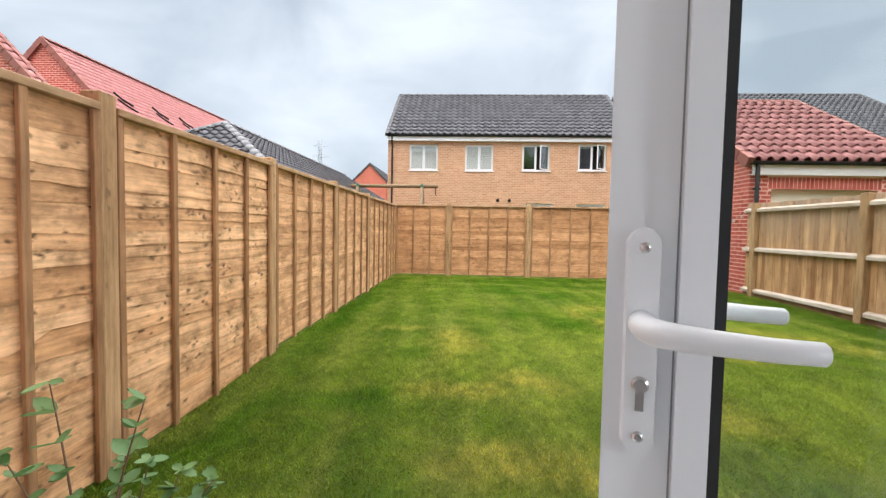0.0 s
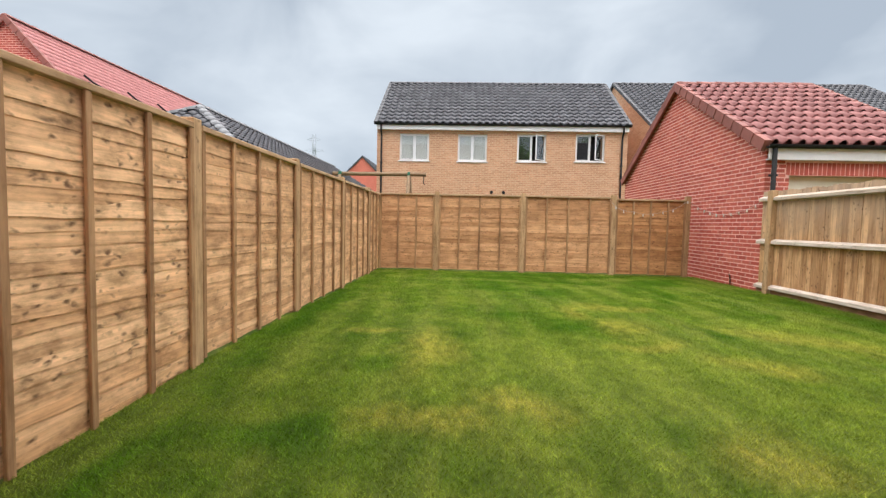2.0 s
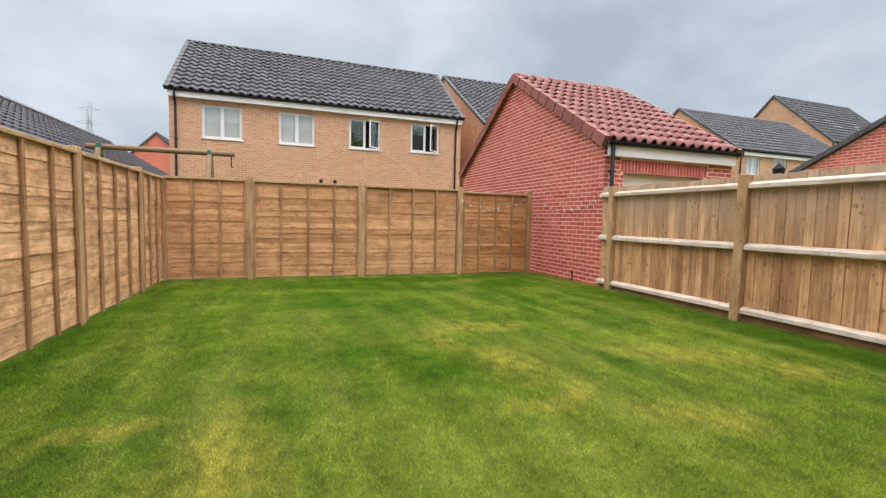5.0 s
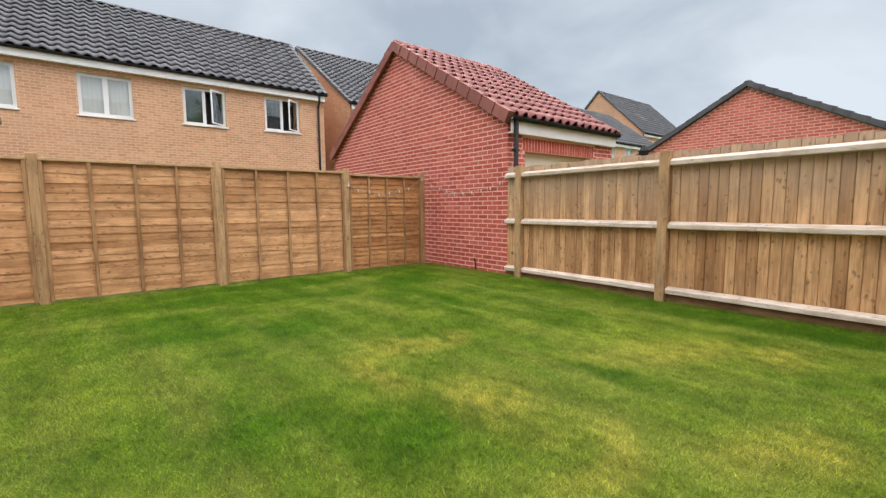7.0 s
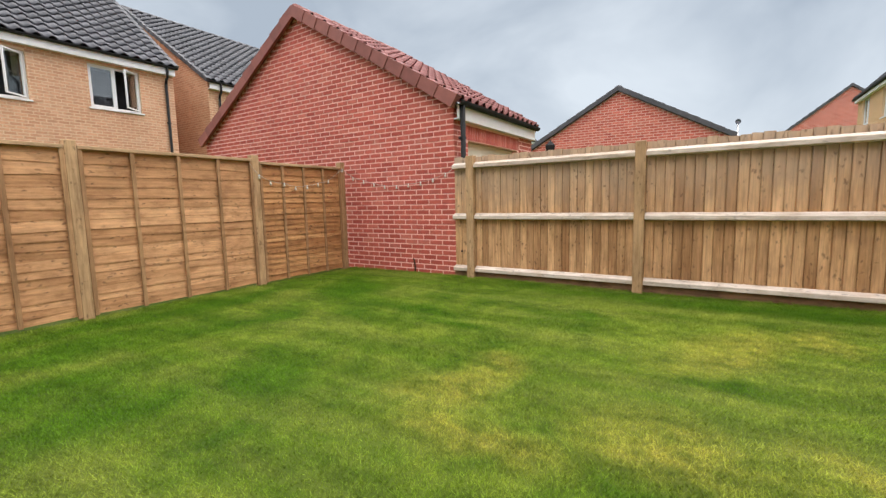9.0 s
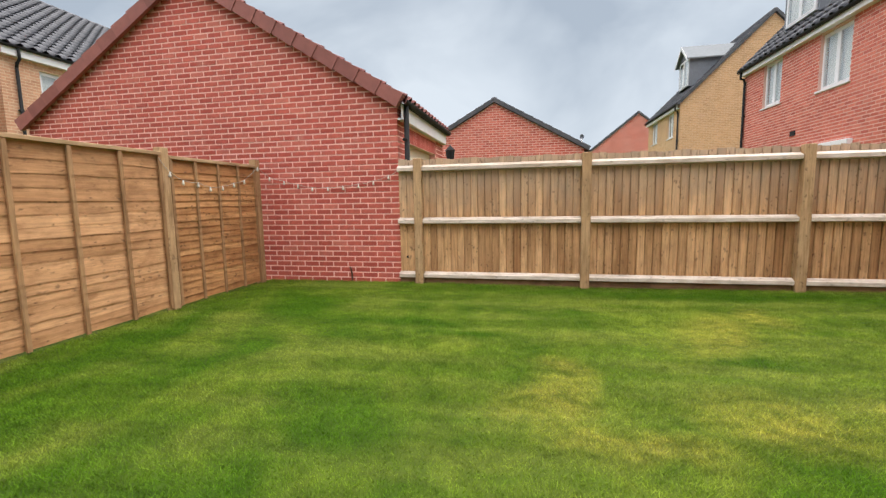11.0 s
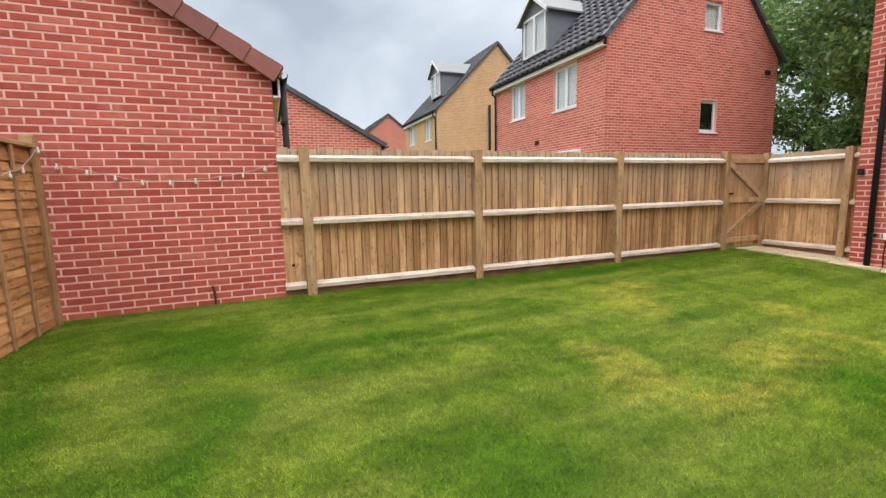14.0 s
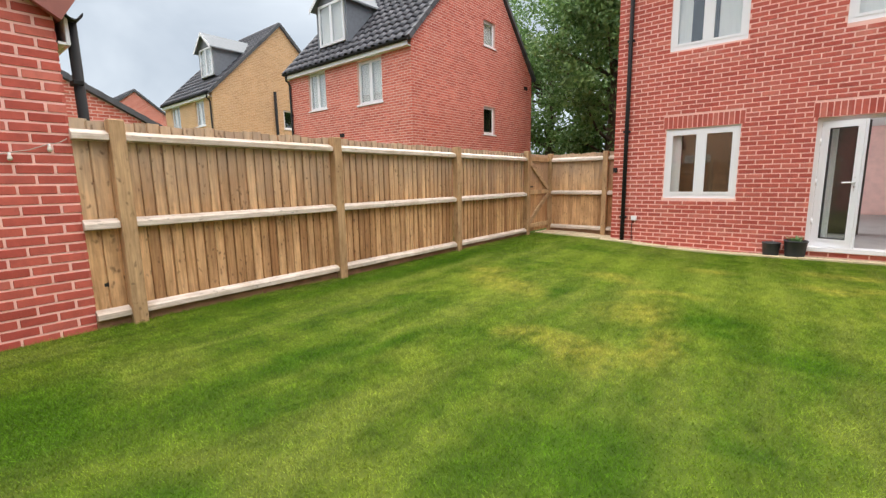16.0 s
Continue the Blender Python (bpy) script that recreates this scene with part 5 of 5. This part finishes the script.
for _ in range(1600):
    gx_, gy_ = rng.uniform(-0.85, 5.7), rng.uniform(HY + 0.02, 1.3)
    r = rng.uniform(0.006, 0.014)
    c = Vector((gx_, gy_, float(gz(gx_, 1.3)) + 0.014))
    k = len(v0)
    a = rng.uniform(0, 6)
    v0 += [c + Vector((r * math.cos(a + t * 1.57), r * 0.8 * math.sin(a + t * 1.57), 0)) for t in range(4)] + [c + Vector((0, 0, r * 0.9))]
    f0 += [(k, k + 1, k + 4), (k + 1, k + 2, k + 4), (k + 2, k + 3, k + 4), (k + 3, k, k + 4)]
tagged(new("pebbles", mesh_of("pebbles", v0, f0, M_GRAVEL)), "pale loose pebbles by the house wall", "gravel", kind="stuff")


# ---- pots by the door ----
def pot(x, y, r, h, label, planted):
    g = float(gz(x, 1.3)) + 0.014
    p = thing("plant_pot", pose(x, y, g), label, "plant pot", "pots by the door")
    v, f = lathe_vf([(0.0, 0.0), (r * 0.82, 0.0), (r * 0.86, h * 0.1), (r, h * 0.9), (r * 1.06, h * 0.92), (r * 1.06, h), (r * 0.97, h), (r * 0.93, h * 0.85)], 28)
    under("pot", mesh_of("pot", v, f, M_POT, True), p)
    v, f = lathe_vf([(0.0, h * 0.88), (r * 0.5, h * 0.9), (r * 0.94, h * 0.86)], 20)
    under("soil", mesh_of("soil", v, f, M_SOIL, True), p)
    rr = random.Random(3)
    for _ in range(46 if planted else 0):
        a, t = rr.uniform(0, 6.28), rr.uniform(0.4, 1.0)
        bx, by = r * 0.5 * math.cos(a) * rr.random(), r * 0.5 * math.sin(a) * rr.random()
        L = rr.uniform(0.06, 0.13)
        d = Vector((math.cos(a) * t * 0.8, math.sin(a) * t * 0.8, 1.0)).normalized()
        sd = Vector((-math.sin(a), math.cos(a), 0)) * 0.008
        o = Vector((bx, by, h * 0.88))
        under("leaf", mesh_of("leaf", [o - sd, o + sd, o + d * L * 0.6 + sd * 1.3, o + d * L + Vector((math.cos(a), math.sin(a), -0.3)) * 0.02, o + d * L * 0.6 - sd * 1.3], [(0, 1, 2, 4), (4, 2, 3)], M_LEAF), p)


pot(1.59, 1.19, 0.145, 0.26, "dark grey round pot with a low green plant", True)
pot(1.89, 1.16, 0.12, 0.21, "small dark grey plant pot with bare soil", False)


# ---- shrub at the fence ----
def shrub():
    p = thing("shrub", pose(-0.32, 1.74, float(gz(-0.32, 1.74))), "young green leafy shrub near the fence and door", "shrub")
    rr = random.Random(11)
    leaf_v = []
    for i in range(5):
        t = i / 4
        wdt = 0.019 * math.sin(math.pi * min(1, t * 0.92 + 0.08)) ** 0.7
        leaf_v += [(-wdt, t * 0.062, 0.006 * t), (0, t * 0.062, -0.004 + 0.004 * t), (wdt, t * 0.062, 0.006 * t)]
    leaf_f = [(3 * i + j, 3 * i + j + 1, 3 * i + j + 4, 3 * i + j + 3) for i in range(4) for j in range(2)]
    leaf_me = mesh_of("leaf", leaf_v, leaf_f, M_LEAF, True)
    tall = [(-0.11, 0.0, 0.57, 0.05), (0.16, 0.03, 0.53, -0.06), (-0.22, -0.04, 0.42, 0.1), (0.06, 0.08, 0.42, 0.08)]
    low = [(0.10, 0.12, 0.36, 0.1), (0.20, 0.12, 0.34, 0.2), (0.30, 0.14, 0.31, 0.1), (0.33, 0.10, 0.25, 0.1), (0.22, 0.06, 0.25, 0.1), (0.12, 0.04, 0.25, 0.1), (0.26, 0.18, 0.28, 0.1), (0.0, 0.0, 0.28, 0.1), (-0.1, 0.03, 0.27, 0.1)]
    for sx, sy, sz, bow in tall + low:
        high = sz > 0.4
        pts = []
        for i in range(9):
            t = i / 8
            pts.append(Vector((sx * t + bow * 0.2 * math.sin(t * 3), sy * t, sz * (t ** 0.9) * 1.36)))
        under("stem", mesh_of("stem", *tube_vf(pts, [0.005 - 0.0004 * i for i in range(9)], 6), M_TWIG, True), p)
        for i in range(3, 9):
            for _ in range(3 if high else 5):
                lf = new("leaf", leaf_me)
                lf.parent = p
                k = rr.uniform(0.65, 1.2) if high else rr.uniform(0.55, 0.95)
                lf.matrix_basis = Matrix.Translation(pts[i]) @ Euler((rr.uniform(-0.5, 0.7), rr.uniform(-0.5, 0.5), rr.uniform(0, 6.28))).to_matrix().to_4x4() @ Matrix.Diagonal((k, k, k, 1))
    return p


shrub()

# ---- string lights on the fence and garage wall ----
lights = thing("string_lights", pose(4.2, 10.9, 1.6), "string of small frosted bulbs along fence and garage", "string lights")
lo = Vector((4.2, 10.9, 1.6))
run_ = [(4.10, 10.895, 1.60), (4.23, 10.895, 1.46), (4.40, 10.895, 1.38), (4.62, 10.895, 1.36), (4.81, 10.895, 1.315), (5.02, 10.895, 1.33), (5.23, 10.895, 1.375), (5.44, 10.895, 1.42), (5.74, 10.89, 1.61), (5.93, 10.84, 1.48),
        (5.945, 10.62, 1.42), (5.945, 10.40, 1.365), (5.945, 10.18, 1.32), (5.945, 9.94, 1.315), (5.945, 9.71, 1.33), (5.945, 9.48, 1.35), (5.945, 9.26, 1.385), (5.945, 9.04, 1.455), (5.945, 8.93, 1.50)]
pts = [Vector(q) - lo + Vector((0, 0, 0.035)) for q in run_]
smooth_pts = []
for a, b in zip(pts, pts[1:]):
    smooth_pts += [a, a.lerp(b, 0.5) - Vector((0, 0, 0.012))]
tube("cable", lights, M_CABLE, [*smooth_pts, pts[-1]], 0.0035, 6)
bv, bf = lathe_vf([(0.0, -0.050), (0.009, -0.047), (0.0155, -0.037), (0.016, -0.028), (0.011, -0.013), (0.008, -0.004)], 12)
bulb_me = mesh_of("bulb", bv, bf, M_BULB, True)
sv, sf = lathe_vf([(0.0, 0.012), (0.0085, 0.012), (0.0085, -0.006), (0.0, -0.006)], 10)
sock_me = mesh_of("socket", sv, sf, M_WHITE)
for q in pts[1:-1]:
    b = new("bulb", bulb_me)
    b.parent = lights
    b.matrix_basis = Matrix.Translation(q - Vector((0, 0, 0.01)))
    s = new("socket", sock_me)
    s.parent = b

# ---- swing frame beyond the back fence ----
swing = thing("swing_frame", pose(-1.2, 12.3, 0), "round timber swing frame with green brackets", "swing")
tube("beam", swing, M_SWING, [(-1.2, 0, 2.26), (1.18, 0, 2.27)], 0.05, 12)
for x in (-1.0, 0.75):
    for s in (-1, 1):
        tube("leg", swing, M_SWING, [(x, s * 0.06, 2.22), (x, s * 0.95, 0.0)], 0.045, 10)
    under("bracket", bevelled("bracket", box_vf(x - 0.035, -0.09, 2.12, x + 0.035, 0.09, 2.32), M_GREEN, 0.01), swing, None, "green metal bracket")
tube("hook", swing, M_BLACK, [(1.12, 0, 2.22), (1.12, 0, 2.05), (1.14, 0.02, 2.02)], 0.012, 6)


# ---- small things beyond the close-board fence ----
lamp = thing("garden_lamp_post", pose(10.45, 9.04, 0), "black metal lantern on a post by the garage drive", "lamp post")
tube("pole", lamp, M_BLACK, [(0, 0, -0.1), (0, 0, 2.06)], 0.028, 10)
v, f = lathe_vf([(0.0, 2.05), (0.06, 2.06), (0.085, 2.10), (0.11, 2.28), (0.12, 2.29), (0.05, 2.37), (0.015, 2.40), (0.0, 2.44)], 8)
under("lantern", mesh_of("lantern", v, f, M_BLACK), lamp)
aerial = thing("satellite_dish", pose(17.74, 5.36, 2.0), "small grey dish on a thin mast beyond the garage", "satellite dish")
tube("mast", aerial, M_STEEL, [(0, 0, -2.0), (0, 0, 1.35)], 0.025, 8)
v, f = lathe_vf([(0.0, 0.0), (0.05, 0.015), (0.08, 0.04)], 18)
under("dish", mesh_of("dish", [(-c, a, 1.4 + b * 1.1) for a, b, c in v], f, M_LEAD, True), aerial)

# a power line tower far off beyond the bungalow roof
pylon = thing("power_pylon", pose(-49.0, 145.0, 0), "distant steel lattice power pylon, haze painted into its pale colour", "pylon")
PH = 30.0
half_at = lambda z: 2.3 - 1.9 * min(1.0, z / 24.0)
for sx, sy in ((-1, -1), (1, -1), (1, 1), (-1, 1)):
    tube("leg", pylon, M_HAZESTEEL, [(sx * half_at(z), sy * half_at(z), z) for z in (0.0, 12.0, 24.0, PH)], 0.085, 6)
for k in range(9):
    z0, z1 = 3.0 * k, 3.0 * k + 3.0
    for sy in (-1, 1):
        tube("brace", pylon, M_HAZESTEEL, [(-half_at(z0), sy * half_at(z0), z0), (half_at(z1), sy * half_at(z1), z1)], 0.05, 5)
        tube("brace", pylon, M_HAZESTEEL, [(half_at(z0), sy * half_at(z0), z0), (-half_at(z1), sy * half_at(z1), z1)], 0.05, 5)
for z, reach in ((21.0, 2.6), (24.5, 3.2), (28.0, 2.4)):
    for sx in (-1, 1):
        tube("cross_arm", pylon, M_HAZESTEEL, [(0, 0, z + 0.9), (sx * reach, 0, z), (0, 0, z - 0.3)], 0.06, 5)

# ---- trees ----
def tree(x, y, h, r, seed, n, label, low=0.25):
    t = thing("tree", pose(x, y, 0), label, "tree", "trees beyond the houses")
    rr = random.Random(seed)
    limbs = [tube_vf([(0, 0, -0.2), (0.1, 0.05, h * 0.2), (0.0, 0.1, h * 0.45), (0.15, 0.0, h * 0.75)], [0.3, 0.24, 0.17, 0.06], 10)]
    tips = []
    for i in range(38):
        z0 = h * rr.uniform(low * 0.5, 0.74)
        a = rr.uniform(0, 6.28)
        reach = r * rr.uniform(0.55, 1.0) * math.sqrt(max(0.15, 1 - ((z0 / h - 0.5) / 0.55) ** 2))
        e = Vector((math.cos(a) * reach, math.sin(a) * reach, z0 + h * rr.uniform(0.06, 0.22)))
        mid = Vector((math.cos(a) * reach * 0.45, math.sin(a) * reach * 0.45, z0 + h * 0.05))
        limbs.append(tube_vf([(0.05, 0.03, z0), mid, e], [0.09, 0.05, 0.015], 6))
        tips += [mid.lerp(e, k) for k in (0.2, 0.5, 0.8, 1.0)]
    under("trunk", mesh_of("trunk", *join_vf(*limbs), M_BARK, True), t)
    g = np.random.default_rng(seed)
    cl = np.array([tuple(q) for q in tips] + [(rr.gauss(0, r * 0.35), rr.gauss(0, r * 0.35), h * rr.uniform(0.6, 0.97)) for _ in range(26)])
    c = cl[g.integers(0, len(cl), n)] + g.normal(0, 1, (n, 3)) * np.array([0.34, 0.34, 0.26]) * (r / 3.2)
    c[:, 2] = np.maximum(c[:, 2], h * low * 0.6)
    d1 = g.normal(0, 1, (n, 3))
    d1 /= np.linalg.norm(d1, axis=1)[:, None]
    d2 = np.cross(d1, g.normal(0, 1, (n, 3)))
    d2 /= np.linalg.norm(d2, axis=1)[:, None]
    s = g.uniform(0.06, 0.13, n)[:, None]
    V = np.stack([c - d1 * s, c + d2 * s * 0.5, c + d1 * s, c - d2 * s * 0.5], 1).reshape(-1, 3)
    F = np.arange(4 * n).reshape(-1, 4)
    tagged(under("crown", mesh_of("crown", V.tolist(), F.tolist(), M_TREELEAF), t), "dense dark green leaves", kind="stuff")


tree(7.6, -8.5, 9.5, 3.4, 2, 30000, "tall broad-leaved tree with dark green crown", low=0.1)
tree(12.2, -12.5, 11.5, 4.2, 3, 34000, "tall broad-leaved tree with dark green crown", low=0.1)
tree(4.2, -12.5, 11.0, 4.0, 4, 26000, "tall broad-leaved tree with dark green crown", low=0.1)
tree(47.0, 37.0, 12.5, 3.5, 6, 6000, "distant broad-leaved tree behind the roofs")

# ---- grass ----
g = np.random.default_rng(1)
N = 1300000
bx = g.uniform(LX + 0.03, RX - 0.0, N)
by = g.uniform(1.36, BY - 0.03, N)
keep = ~((bx < -0.88) & (by < 1.4))
bx, by = bx[keep], by[keep]
N = len(bx)
bz = gz(bx, by)
edge = np.minimum.reduce([bx - LX, RX - bx, BY - by, by - 1.3])
lush = np.array(np.sin(bx * 2.1 + 0.6) * np.sin(by * 1.7 + 1.1))
hgt = g.uniform(0.009, 0.020, N) * (1 + 0.25 * lush) * (1 + 1.3 * np.clip(1 - edge / 0.10, 0, 1))
ang = g.uniform(0, 2 * np.pi, N)
lean = g.uniform(0.4, 1.7, N) * hgt
wid = g.uniform(0.0013, 0.0028, N)
la = g.uniform(0, 2 * np.pi, N)
V = np.empty((N, 3, 3))
V[:, 0] = np.stack([bx - wid * np.cos(ang), by - wid * np.sin(ang), bz - 0.003], 1)
V[:, 1] = np.stack([bx + wid * np.cos(ang), by + wid * np.sin(ang), bz - 0.003], 1)
V[:, 2] = np.stack([bx + lean * np.cos(la), by + lean * np.sin(la), bz + hgt], 1)
me = bpy.data.meshes.new("grass")
me.vertices.add(3 * N)
me.vertices.foreach_set("co", V.ravel())
me.loops.add(3 * N)
me.loops.foreach_set("vertex_index", np.arange(3 * N))
me.polygons.add(N)
me.polygons.foreach_set("loop_start", np.arange(0, 3 * N, 3))
me.materials.append(M_BLADE)
me.update(calc_edges=True)
tagged(new("grass", me), "short mown grass blades, green with dry patches", "grass", kind="stuff")
